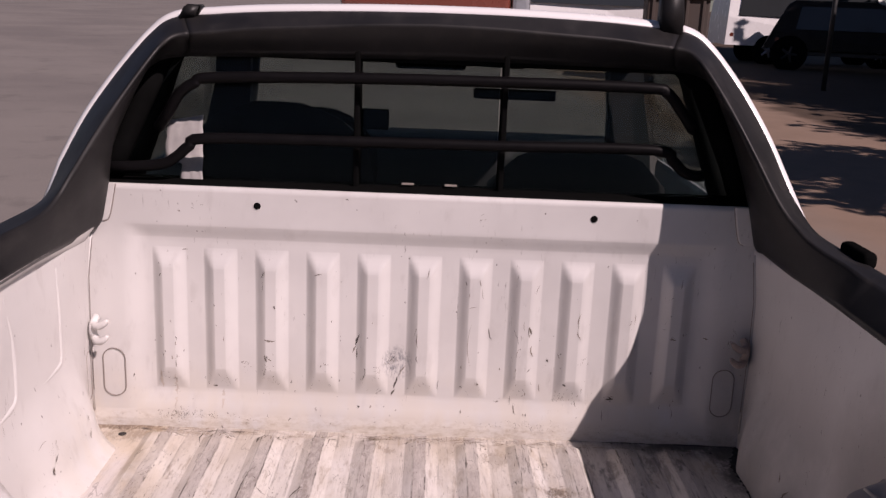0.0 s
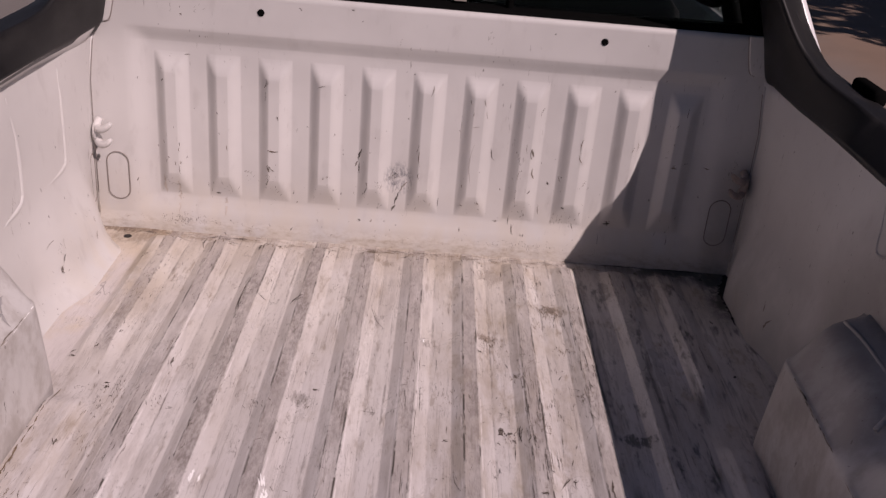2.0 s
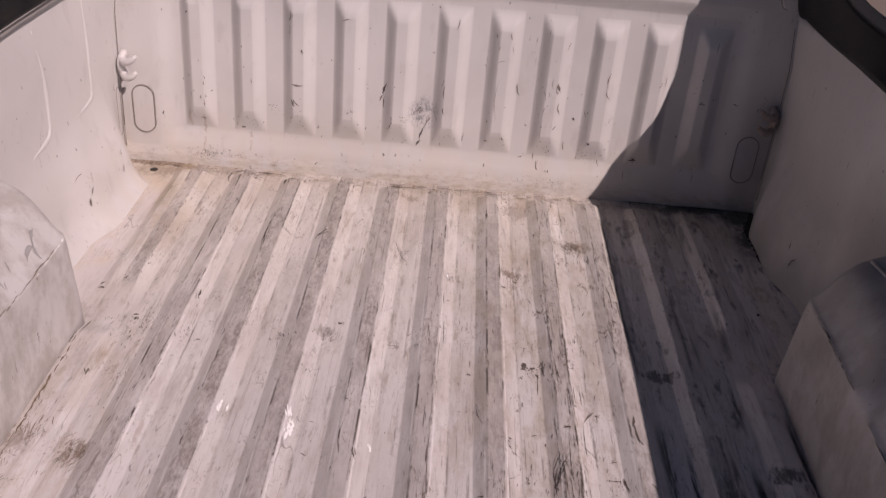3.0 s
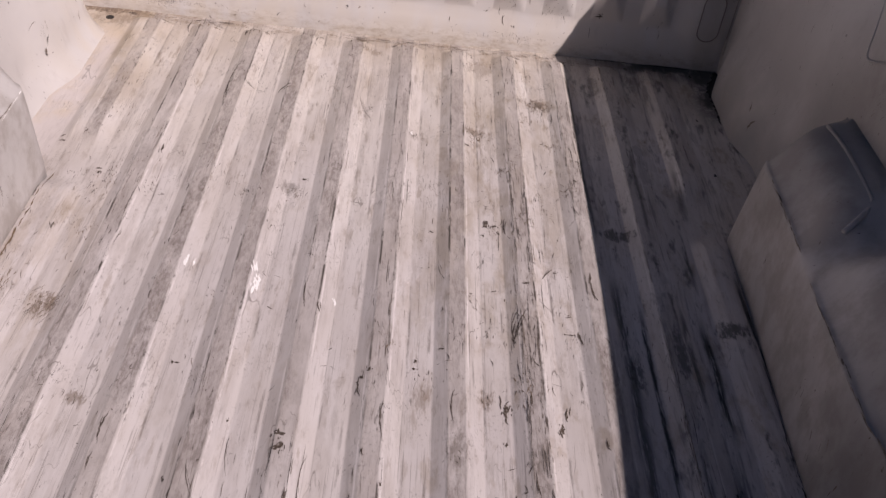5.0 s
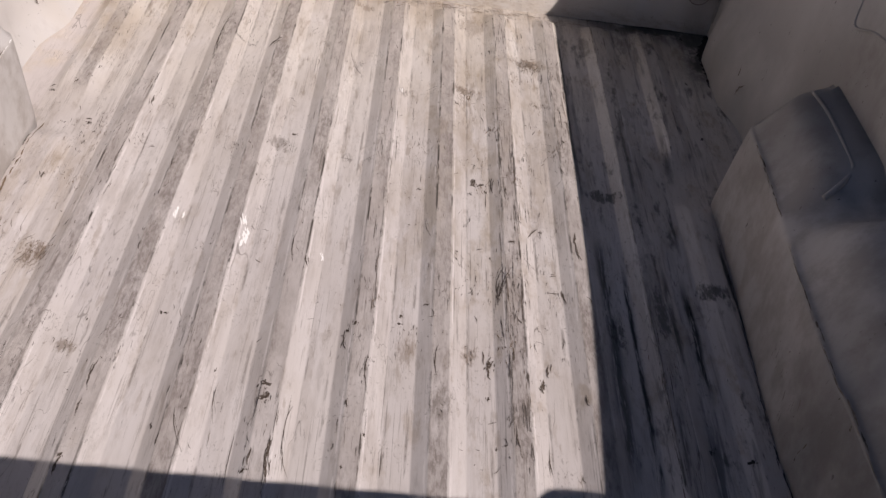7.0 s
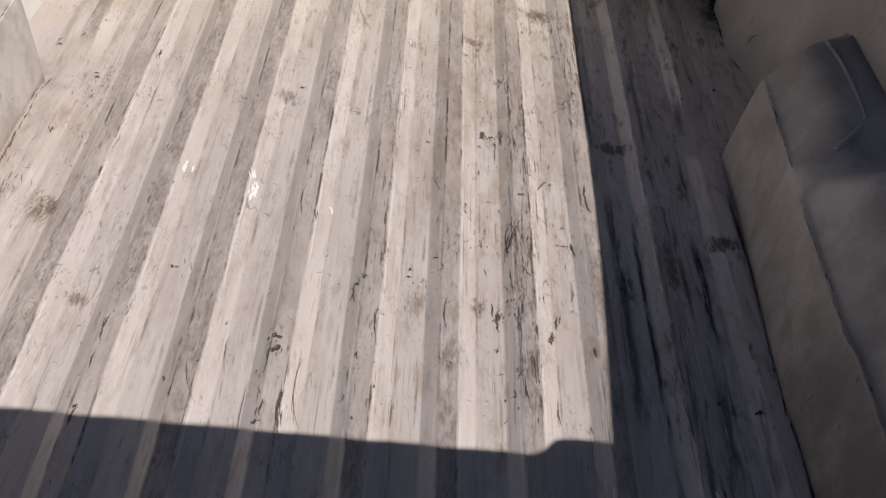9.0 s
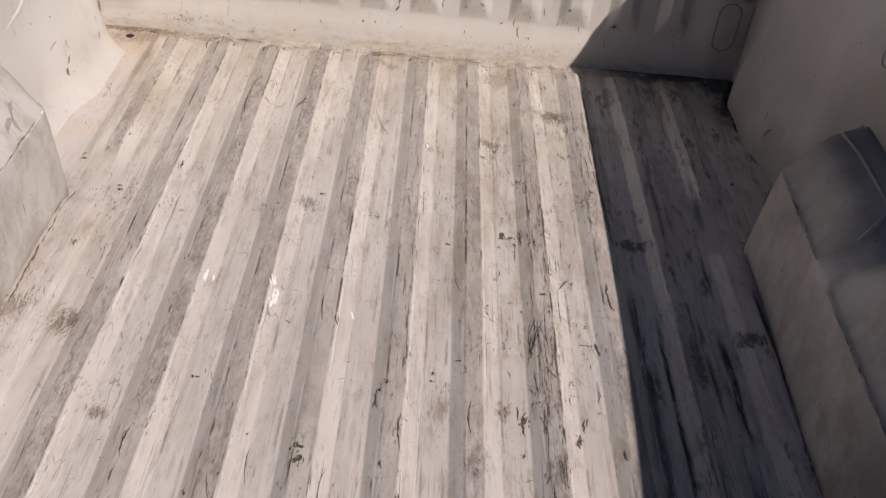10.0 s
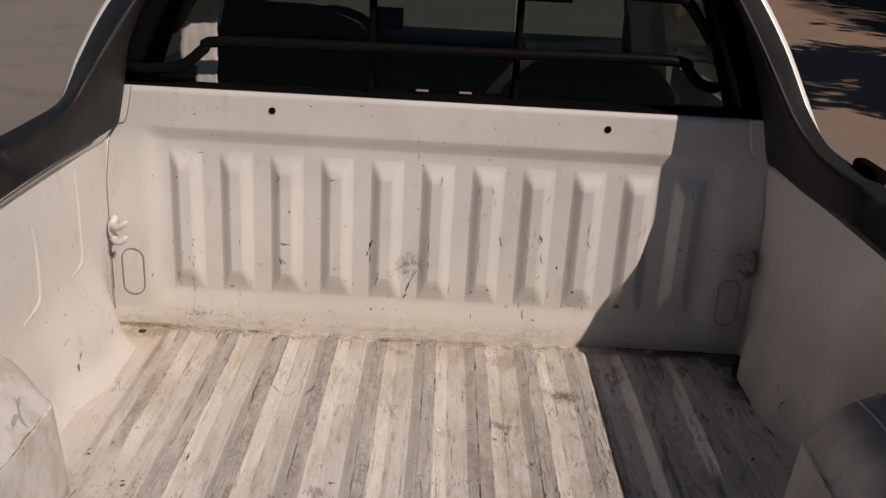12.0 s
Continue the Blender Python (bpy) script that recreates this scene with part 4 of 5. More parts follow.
    part("mirror", box((-0.119, 2.78, 1.337), (0.103, 2.81, 1.385), 0.01), RUBBER, truck, "black interior mirror")
    part("sun_visor", box((0.13, 2.79, 1.252), (0.39, 2.805, 1.285), 0.005), RUBBER, truck, "dark flap hanging behind the windshield")
    part("dash_device", box((-0.245, 2.99, 1.115), (-0.145, 3.02, 1.185), 0.006), RUBBER, truck, "black rectangular device on the dashboard")
    part("cab_floor", box((-0.78, 1.74, 0.36), (0.78, 3.40, 0.42)), TRIM_GREY, truck)
    part("cab_back", box((-0.78, 1.735, 0.36), (0.78, 1.775, 1.13), 0.004), TRIM_GREY, truck)
    # nose, closed plainly
    rows = []
    for y, w, z in ((3.38, 0.80, 1.03), (3.7, 0.79, 0.98), (4.1, 0.76, 0.90), (4.3, 0.70, 0.80), (4.38, 0.66, 0.55), (4.36, 0.66, 0.30)):
        rows.append([(-w, y, 0.30), (-w - 0.02, y, 0.6 * z), (-w, y, z - 0.05), (-w * 0.6, y, z), (0, y, z + 0.02), (w * 0.6, y, z), (w, y, z - 0.05), (w + 0.02, y, 0.6 * z), (w, y, 0.30)])
    v, f = grid(rows)
    shell("bonnet", v, f, BODY_WHITE, truck, "white bonnet and wings", thick=0.01)
    # tailgate closed behind the bed
    part("tailgate", box((-0.70, -0.02, 0.58), (0.70, 0.03, 1.075), 0.012), BODY_WHITE, truck, "closed white tailgate")
    part("tailgate_cap", box((-0.70, -0.03, 1.07), (0.70, 0.03, 1.107), 0.010), PLASTIC, truck, "black plastic tailgate cap")
    for s in (-1, 1):
        side = [(0.575, 0.40), (0.575, 1.088), (0.600, 1.106), (0.620, 1.114), (0.642, 1.126), (0.662, 1.135), (0.690, 1.139), (0.800, 1.140), (0.820, 1.138), (0.820, 0.40)]
        v = [(s * a, y, b) for y in (-0.033, 0.026) for a, b in side]
        n = len(side)
        f = [tuple(range(n)), tuple(range(2 * n - 1, n - 1, -1))] + [(i, (i + 1) % n, n + (i + 1) % n, n + i) for i in range(n)]
        shell("rear_corner", v, f, BODY_WHITE, truck, smooth=False)
        for y in (0.47, 3.55):
            wheel = new("wheel")
            wheel.parent = truck
            x0, x1 = sorted((s * 0.63, s * 0.80))
            prof = [(x0 + 0.01, 0.19), (x0, 0.22), (x0, 0.27), (x0 + 0.025, 0.295), (x1 - 0.025, 0.295), (x1, 0.27), (x1, 0.22), (x1 - 0.01, 0.19)]
            rows = [[(x, y + r * math.cos(a), 0.295 + r * math.sin(a)) for x, r in prof] for a in [k * math.tau / 32 for k in range(33)]]
            v, f = grid(rows)
            shell("tyre", v, f, RUBBER, wheel)
            bm = tube([(x0 + 0.03, y, 0.295), (x1 - 0.02, y, 0.295)], 0.192, 24)
            part("rim", bm, STEEL, wheel)


build_floor()
build_headboard()
build_sides()
build_arches()
build_rails()
build_roof()
build_rear_window()
build_window_guard()
build_cab()


# ---------------------------------------------------------------- fittings of the bed
def ring_groove(points, radius=0.0016):
    return tube(points, radius, 6, closed_ends=False)


def oval(cx, cz, w, h, n=28):
    """An upright rounded slot outline in the plane of x and z."""
    r = w / 2
    pts = []
    for k in range(n + 1):
        a = k * math.tau / n
        pts.append((cx + r * math.cos(a), cz + (h / 2 - r) * (1 if math.sin(a) >= 0 else -1) + r * math.sin(a)))
    return pts + pts[:1]


def build_fittings():
    for x in (-0.347, 0.348):
        y = head_y(x, 1.111)
        part("hole_plug", tube([(x, y + 0.004, 1.111), (x, y - 0.0015, 1.111), (x, y - 0.0025, 1.111)], [0.0072, 0.0072, 0.005], 16), RUBBER, truck, "black rubber hole plug")
    for s in (-1, 1):
        pts = [(x, head_y(x, z) - 0.0014, z) for x, z in oval(s * 0.655, 0.736, 0.047, 0.108)]
        part("oval_blank", ring_groove(pts, 0.0012), GAP, truck, "oval knock-out outline", smooth=True)
        if s < 0:
            pts = [(s * (wall_x(1.668 + (u - 0.655) * 0.6, z) - 0.0003), 1.668 + (u - 0.655) * 0.6, z) for u, z in oval(0.655, 0.736, 0.040, 0.108)]
            part("oval_blank", ring_groove(pts, 0.0010), GAP, truck, "oval knock-out outline", smooth=True)
        # tie-down cleat: two prongs on a small base
        cleat = new("tie_down_cleat")
        cleat.parent = truck
        tagged(cleat, "white painted double-prong tie-down cleat" if s < 0 else "rust-stained double-prong tie-down cleat")
        paint = WALL_PAINT if s < 0 else RUSTY
        base = smooth_line([(s * 0.686, 1.690, 0.862), (s * 0.688, 1.674, 0.850), (s * 0.688, 1.670, 0.834), (s * 0.685, 1.678, 0.818)], 4)
        part("base", tube(base, 0.0082, 12), paint, cleat, smooth=True)
        taper = [0.0078] * 7 + [0.0075, 0.0070, 0.0066, 0.0060, 0.0050, 0.0034]
        up = smooth_line([(s * 0.687, 1.674, 0.850), (s * 0.676, 1.660, 0.849), (s * 0.661, 1.654, 0.856), (s * 0.649, 1.652, 0.867)], 4)
        part("prong", tube(up, taper, 10), paint, cleat, smooth=True)
        low = smooth_line([(s * 0.687, 1.674, 0.822), (s * 0.676, 1.659, 0.817), (s * 0.661, 1.652, 0.822), (s * 0.650, 1.650, 0.833)], 4)
        part("prong", tube(low, taper, 10), paint, cleat, smooth=True)
        # folded flange where the trim, the window sill and the headboard meet
        edge = [(0.636, 1.146), (0.640, 1.125), (0.645, 1.100), (0.650, 1.080), (0.655, 1.071), (0.664, 1.0675)]
        rows = [[(s * x, head_y(s * x, z) - 0.0006, z), (s * (x + 0.002), head_y(s * x, z) - 0.0035, z + 0.001), (s * 0.690, head_y(s * 0.69, z) - 0.0075, z + 0.002)] for x, z in edge]
        v, f = grid(rows)
        shell("corner_flange", v, f, WALL_PAINT, truck, smooth=False, thick=0.001)
        part("flange_line", tube(smooth_line([(s * (x - 0.0008), head_y(s * x, z) - 0.0008, z) for x, z in edge], 3), 0.0013, 6), GAP, truck, smooth=True)
    # a black disc stands for the hole's shaded inside
    hole = floor_z(-0.628, 1.646)
    part("drain_hole", tube([(-0.628, 1.646, hole - 0.004), (-0.628, 1.646, hole + 0.0010)], 0.0085, 16), GRIME_SHADE, truck, "dark drain hole in the floor")


# ---------------------------------------------------------------- scratches, chips and scuffs
class Marks:
    """Thin flakes that lie on a surface; surface(u, v, lift) gives the place."""

    def __init__(self, surface):
        self.surface, self.verts, self.faces = surface, [], []

    def stroke(self, u, v, long, wide, turn, bend=0.0, lift=0.0006):
        n = max(4, min(24, int(long / 0.004)))
        a = radians(turn)
        first = len(self.verts)
        for i in range(n + 1):
            t = i / n - 0.5
            q = a + bend * t
            cu, cv = u + t * long * math.sin(q), v + t * long * math.cos(q)
            w = wide * (0.12 + 0.88 * (1 - (2 * t) ** 2)) * (0.75 + 0.7 * noise.noise(Vector((first * 0.37, i * 0.7, 1.5)))) / 2
            cu += 0.5 * wide * noise.noise(Vector((first * 0.53, i * 0.8, 7.5)))
            for side in (-1, 1):
                self.verts.append(self.surface(cu + side * w * math.cos(q), cv - side * w * math.sin(q), lift))
        self.faces += [(first + 2 * i, first + 2 * i + 1, first + 2 * i + 3, first + 2 * i + 2) for i in range(n)]

    def flake(self, u, v, size, stretch, lift):
        n = 11
        first = len(self.verts)
        self.verts.append(self.surface(u, v, lift))
        lean = random.uniform(0, math.tau)
        for k in range(n):
            a = k * math.tau / n
            r = size * random.uniform(0.16, 0.50) * (1 + 0.4 * math.cos(2 * a + lean))
            self.verts.append(self.surface(u + r * math.cos(a), v + r * stretch * math.sin(a), lift))
        self.faces += [(first, first + 1 + k, first + 1 + (k + 1) % n) for k in range(n)]

    def blot(self, u, v, size, stretch=1.0, lift=0.0005):
        """A chipped spot: one ragged flake with splinters round it."""
        self.flake(u, v, size * 0.90, stretch, lift)
        for _ in range(5 if size > 0.006 else 2):
            d = size * random.uniform(0.25, 0.75)
            a = random.uniform(0, math.tau)
            self.flake(u + d * math.cos(a), v + d * stretch * math.sin(a), size * random.uniform(0.10, 0.34), stretch, lift)

    def scuff(self, u, v, size, count, wide=0.0012, turn=None, spread=60):
        main = random.uniform(-35, 35) if turn is None else turn
        spread = 24 if turn is None else spread
        for _ in range(count + count // 5):
            a = main + random.gauss(0, spread * 0.45)
            self.stroke(u + random.gauss(0, size / 4.5), v + random.gauss(0, size / 4.0), random.uniform(0.05, 0.26) * size, wide * random.uniform(0.25, 0.8), a, random.uniform(-0.25, 0.25))

    def finish(self, name, mat, label):
        ob = shell(name, self.verts, self.faces, mat, truck, label, smooth=False)
        return tagged(ob, kind="stuff")


def on_floor(x, y, lift):
    return (x, y, floor_z(x, y) + lift)


def on_head(x, z, lift):
    return (x, head_y(x, z) - lift, z)


GOUGES_A = ((-0.333, 1.419, 0.153, 0.0023, 1), (-0.333, 1.39, 0.062, 0.002, 1), (-0.294, 1.413, 0.026, 0.0017, -50), (-0.27, 1.403, 0.018, 0.0017, 90), (-0.228, 1.413, 0.036, 0.006, 36), (-0.372, 1.038, 0.012, 0.0027, 66), (-0.401, 1.163, 0.03, 0.0033, -4), (-0.327, 0.984, 0.033, 0.0027, 0), (-0.329, 0.913, 0.013, 0.004, 4), (-0.51, 0.924, 0.018, 0.0033, -3), (-0.328, 0.823, 0.01, 0.0027, 6), (-0.327, 0.787, 0.022, 0.002, -3), (-0.112, 0.822, 0.071, 0.0017, -2), (-0.088, 0.792, 0.024, 0.0027, -15), (-0.158, 0.791, 0.011, 0.002, -56), (-0.324, 0.542, 0.054, 0.0027, 0), (-0.324, 0.49, 0.028, 0.002, 2), (-0.323, 0.406, 0.028, 0.004, 6), (-0.235, 0.478, 0.011, 0.0033, -5))
GOUGES_B = ((-0.222, 0.455, 0.018, 0.0023, 3), (-0.204, 0.471, 0.066, 0.0013, -20), (-0.17, 0.525, 0.068, 0.0009, -5), (-0.112, 0.442, 0.026, 0.0033, 2), (-0.091, 0.44, 0.066, 0.0047, -3), (-0.089, 0.451, 0.04, 0.0033, -3), (-0.076, 0.501, 0.058, 0.0011, 3), (-0.072, 0.447, 0.053, 0.0011, -14), (-0.019, 0.649, 0.039, 0.0033, -4), (0.014, 0.595, 0.064, 0.002, -1), (-0.005, 0.536, 0.015, 0.0027, 0), (0.106, 0.623, 0.057, 0.0015, 0), (0.18, 0.628, 0.042, 0.0053, 1), (0.213, 0.647, 0.028, 0.0033, 2), (0.253, 0.604, 0.026, 0.0053, 9), (0.262, 0.633, 0.025, 0.004, 2), (0.31, 0.581, 0.021, 0.002, -5), (0.213, 0.507, 0.038, 0.002, -6), (0.255, 0.481, 0.042, 0.0015, -4))
GOUGES_C = ((0.192, 1.036, 0.044, 0.0027, -1), (0.215, 1.015, 0.024, 0.002, -5), (0.087, 0.905, 0.057, 0.001, -12), (0.173, 0.872, 0.015, 0.002, 74), (0.22, 0.886, 0.013, 0.0033, 72), (0.256, 0.924, 0.037, 0.002, 31), (0.323, 0.893, 0.067, 0.0053, -3), (0.284, 0.829, 0.012, 0.0027, 70), (0.203, 0.79, 0.084, 0.0023, 16), (0.197, 0.803, 0.05, 0.0017, 14), (0.196, 0.776, 0.057, 0.002, 5), (0.296, 0.784, 0.029, 0.0027, -8), (0.281, 0.79, 0.017, 0.002, -87), (0.346, 1.44, 0.137, 0.0017, 0), (-0.017, 1.071, 0.021, 0.001, 65), (-0.056, 1.068, 0.025, 0.0013, -85), (-0.068, 1.374, 0.085, 0.0013, -21), (-0.45, 1.673, 0.028, 0.004, 73), (-0.462, 1.643, 0.052, 0.004, -3))
GOUGES_D = ((-0.329, 1.648, 0.02, 0.0047, 87), (-0.339, 1.632, 0.031, 0.0047, -2), (-0.415, 1.519, 0.026, 0.002, -29), (-0.561, 1.543, 0.037, 0.0013, 20), (-0.021, 1.655, 0.011, 0.004, 52), (0.004, 1.623, 0.009, 0.0033, 77), (0.005, 1.657, 0.012, 0.0027, 81))
CHIPS_A = ((-0.487, 1.084, 0.01, 1), (-0.473, 1.06, 0.006, 1), (-0.538, 1.193, 0.008, 1.4), (-0.572, 1.166, 0.012, 0.6), (-0.15, 1.12, 0.011, 1), (-0.216, 1.067, 0.007, 1), (-0.268, 0.669, 0.007, 0.8), (-0.262, 0.669, 0.006, 1), (-0.199, 0.503, 0.006, 0.7), (-0.109, 0.555, 0.015, 1.2), (-0.108, 0.533, 0.014, 1.4), (-0.115, 0.422, 0.01, 0.8), (-0.177, 0.575, 0.004, 2), (0.162, 1.039, 0.019, 1.1), (0.176, 1.037, 0.016, 0.6), (0.157, 1.01, 0.007, 1), (0.183, 1.019, 0.007, 2), (0.071, 1.007, 0.008, 1), (0.06, 0.912, 0.005, 1), (0.07, 0.915, 0.005, 1), (0.135, 0.853, 0.005, 1.4), (0.187, 0.853, 0.006, 1.6), (0.271, 0.93, 0.007, 1))
CHIPS_B = ((0.237, 0.939, 0.006, 1), (0.057, 0.709, 0.009, 0.8), (0.055, 0.694, 0.008, 0.8), (0.092, 0.732, 0.007, 1), (-0.006, 0.676, 0.008, 1.6), (0.181, 0.63, 0.012, 2), (0.253, 0.603, 0.01, 2), (0.188, 0.494, 0.005, 1), (0.199, 0.497, 0.006, 0.7), (0.133, 1.268, 0.009, 1.2), (0.145, 1.633, 0.009, 0.5), (0.195, 1.614, 0.008, 0.6), (0.223, 1.631, 0.007, 0.5), (-0.01, 1.621, 0.009, 0.4), (-0.024, 1.649, 0.01, 0.4), (0.176, 1.541, 0.006, 1), (0.338, 1.244, 0.01, 1.2), (0.35, 1.656, 0.009, 0.6), (-0.322, 0.421, 0.008, 1), (0.021, 0.49, 0.005, 1.5), (-0.002, 0.439, 0.006, 1), (0.179, 0.574, 0.006, 2), (-0.015, 0.665, 0.006, 2))
SCUFFS_A = ((-0.468, 0.758, 0.075, 40), (-0.372, 0.593, 0.03, 12), (0.272, 1.457, 0.055, 40), (0.295, 1.446, 0.03, 18), (0.146, 1.324, 0.045, 26), (0.032, 1.292, 0.022, 22), (0.205, 0.781, 0.06, 30), (0.286, 0.785, 0.05, 22), (0.155, 0.775, 0.05, 14), (0.143, 0.835, 0.05, 12), (-0.058, 1.376, 0.035, 16), (-0.08, 1.617, 0.04, 16), (0.156, 0.648, 0.03, 14), (-0.238, 0.814, 0.03, 8), (-0.19, 0.978, 0.04, 12), (-0.169, 1.083, 0.05, 22), (-0.244, 1.062, 0.05, 14), (-0.398, 1.048, 0.045, 16), (-0.156, 1.484, 0.04, 14), (0.284, 1.312, 0.03, 8), (-0.484, 1.028, 0.05, 16), (-0.466, 1.088, 0.05, 20), (0.021, 0.613, 0.02, 6), (0.114, 0.542, 0.03, 8))
HEAD_GOUGES_A = ((-0.322, 0.819, 0.026, 0.0036, -86), (-0.332, 0.779, 0.018, 0.0043, -13), (-0.325, 0.779, 0.016, 0.0036, -40), (-0.221, 0.97, 0.019, 0.0021, 74), (-0.138, 0.825, 0.029, 0.0043, 14), (-0.144, 0.803, 0.017, 0.0036, 24), (-0.138, 0.794, 0.028, 0.0021, 0), (-0.041, 0.757, 0.03, 0.0043, 30), (-0.053, 0.73, 0.03, 0.0043, 17), (-0.059, 0.706, 0.017, 0.0043, 25), (-0.01, 0.831, 0.036, 0.0018, -3), (-0.009, 0.79, 0.016, 0.0029, -7), (0.106, 0.911, 0.016, 0.0021, 75), (0.145, 0.848, 0.027, 0.0029, -15), (0.099, 0.824, 0.096, 0.0009, -1), (0.231, 0.863, 0.021, 0.0043, -17), (0.236, 0.815, 0.026, 0.0036, -11), (0.12, 0.964, 0.015, 0.0021, -11), (0.332, 0.889, 0.034, 0.0029, 3))
HEAD_GOUGES_B = ((0.334, 0.857, 0.024, 0.0021, -24), (0.296, 0.806, 0.014, 0.0021, -17), (0.351, 0.798, 0.015, 0.0014, 37), (-0.528, 0.724, 0.014, 0.0029, 86), (-0.53, 0.775, 0.01, 0.0029, -6), (-0.28, 0.641, 0.01, 0.0029, 45), (-0.501, 1.011, 0.014, 0.0014, 82), (-0.615, 0.729, 0.009, 0.0029, 21), (-0.42, 0.82, 0.012, 0.0021, -9))
HEAD_CHIPS_A = ((-0.508, 1.095, 0.006, 1), (-0.312, 0.894, 0.006, 1.5), (-0.508, 0.787, 0.004, 1), (-0.441, 0.708, 0.009, 0.8), (-0.204, 0.771, 0.008, 0.7), (-0.213, 0.767, 0.005, 1), (0.073, 0.895, 0.005, 1), (0.273, 0.792, 0.007, 1), (0.312, 0.742, 0.008, 1), (-0.132, 0.673, 0.008, 0.8), (-0.105, 0.674, 0.005, 1.4), (0.005, 0.684, 0.004, 1), (0.125, 0.736, 0.006, 1.2), (0.089, 0.728, 0.006, 1.2), (0.172, 0.769, 0.005, 1.3), (0.17, 0.694, 0.008, 1), (0.535, 0.856, 0.014, 0.7), (0.608, 0.858, 0.012, 0.6), (0.559, 0.865, 0.006, 1), (0.415, 0.71, 0.022, 0.6), (-0.373, 0.629, 0.008, 0.5), (-0.162, 1.132, 0.007, 0.6))
HEAD_SCUFFS_A = ((-0.474, 1.106, 0.022, 6), (-0.536, 1.007, 0.014, 4), (-0.062, 0.776, 0.03, 40), (-0.089, 0.762, 0.02, 16), (0.354, 0.799, 0.022, 8), (0.308, 0.711, 0.03, 12), (-0.331, 0.753, 0.025, 14), (0.118, 1.103, 0.022, 8), (-0.061, 1.076, 0.012, 4), (-0.374, 0.758, 0.03, 10), (0.657, 0.849, 0.03, 14), (0.666, 0.875, 0.02, 8))


def build_marks():
    random.seed(11)
    m = Marks(on_floor)
    bold = Marks(on_floor)
    # single marks that stand out
    for x, y, size, st in CHIPS_A + CHIPS_B + ((0.520, 0.507, 0.008, 1.2), (0.326, 1.18, 0.010, 1.2), (0.345, 1.64, 0.008, 1.0)):
        bold.blot(x, y, size, st)
    for x, y, l, w, a in GOUGES_A + GOUGES_B + GOUGES_C + GOUGES_D + ((-0.561, 1.004, 0.035, 0.003, 2), (-0.575, 1.18, 0.010, 0.004, 60), (-0.491, 1.095, 0.008, 0.005, 70)):
        bold.stroke(x, y, l, w * 0.98, a, 0.25)
        bold.stroke(x + random.gauss(0, w * 0.7), y + random.gauss(0, l * 0.2), l * 0.6, w * 0.50, a + random.gauss(0, 6), 0.1)
    for x, y, size, count in SCUFFS_A:
        m.scuff(x, y, size, count, 0.0017)
    # worn line across the valleys where the pressing steps
    for k in range(-5, 4):
        m.scuff(0.064 + k * PITCH, 1.083 + random.gauss(0, 0.004), 0.035, 9, 0.0010, 88, 14)
    # streaks along the bed, thickest on and beside the crests
    for _ in range(3800):
        k = random.choice((-4, -3, -2, -1, 0, 1, 2, 3, 3, 2, 4, 4))
        x = 0.010 + k * PITCH + random.choice((random.gauss(-0.017, 0.003), random.gauss(0.007, 0.004), random.gauss(-0.004, 0.008), random.uniform(-0.05, 0.05)))
        y = random.uniform(0.06, 1.62)
        if noise.noise(Vector((x * 11, y * 3.2, 5))) < random.uniform(0.0, 0.5):
            continue
        m.stroke(x, y, random.choice((0.006, 0.010, 0.016, 0.025, 0.040, 0.060)) * random.uniform(0.6, 1.4), random.choice((0.0004, 0.0006, 0.0008, 0.0012)), random.gauss(0, 1.6), random.uniform(-0.05, 0.05))
    for _ in range(260):
        x, y = random.uniform(-0.54, 0.54), random.uniform(0.06, 1.66)
        if noise.noise(Vector((x * 8, y * 7, 9))) < random.uniform(0.0, 0.5):
            continue
        m.stroke(x, y, random.uniform(0.003, 0.014), random.uniform(0.0005, 0.0015), random.uniform(-90, 90) * random.random(), random.uniform(-0.6, 0.6))
    # scuffed clusters of short curved marks
    for _ in range(26):
        x, y = random.uniform(-0.50, 0.33), random.uniform(0.45, 1.62)
        m.scuff(x, y, random.uniform(0.03, 0.07), random.randint(5, 12), random.uniform(0.0010, 0.0018), 0, 30)
    for _ in range(26):
        x, y = random.choice((random.gauss(-0.52, 0.03), random.gauss(0.27, 0.05))), random.uniform(0.5, 1.5)
        m.scuff(x, y, random.uniform(0.04, 0.09), random.randint(4, 9), random.uniform(0.0010, 0.0022), 0, 30)
    # small curled scratches and flecks, thickest towards the headboard and on the ribs off the middle
    for _ in range(1500):
        x = random.choice((random.uniform(-0.56, 0.34), random.gauss(0.24, 0.06), 0.010 + PITCH * random.randint(-4, 3) + random.gauss(-0.012, 0.008)))
        y = 1.66 - 1.2 * random.random() ** 1.5
        if noise.noise(Vector((x * 9, y * 6, 3))) < random.uniform(-0.15, 0.45):
            continue
        long = random.choice((0.003, 0.005, 0.008, 0.013, 0.020))
        bold.stroke(x, y, long * random.uniform(0.7, 1.3), random.uniform(0.0006, 0.0016), random.choice((random.gauss(0, 12), random.uniform(-90, 90))), random.uniform(-0.7, 0.7))
    # dark strokes shade the rib ends, and a broken dark line along the headboard's foot
    for k in range(-5, 6):
        c = 0.010 + k * PITCH
        for _ in range(5):
            bold.stroke(c + random.gauss(0.004, 0.012), 1.652 + random.gauss(0, 0.004), random.uniform(0.006, 0.022), random.uniform(0.0010, 0.0026), 90 + random.gauss(0, 14), random.uniform(-0.5, 0.5))
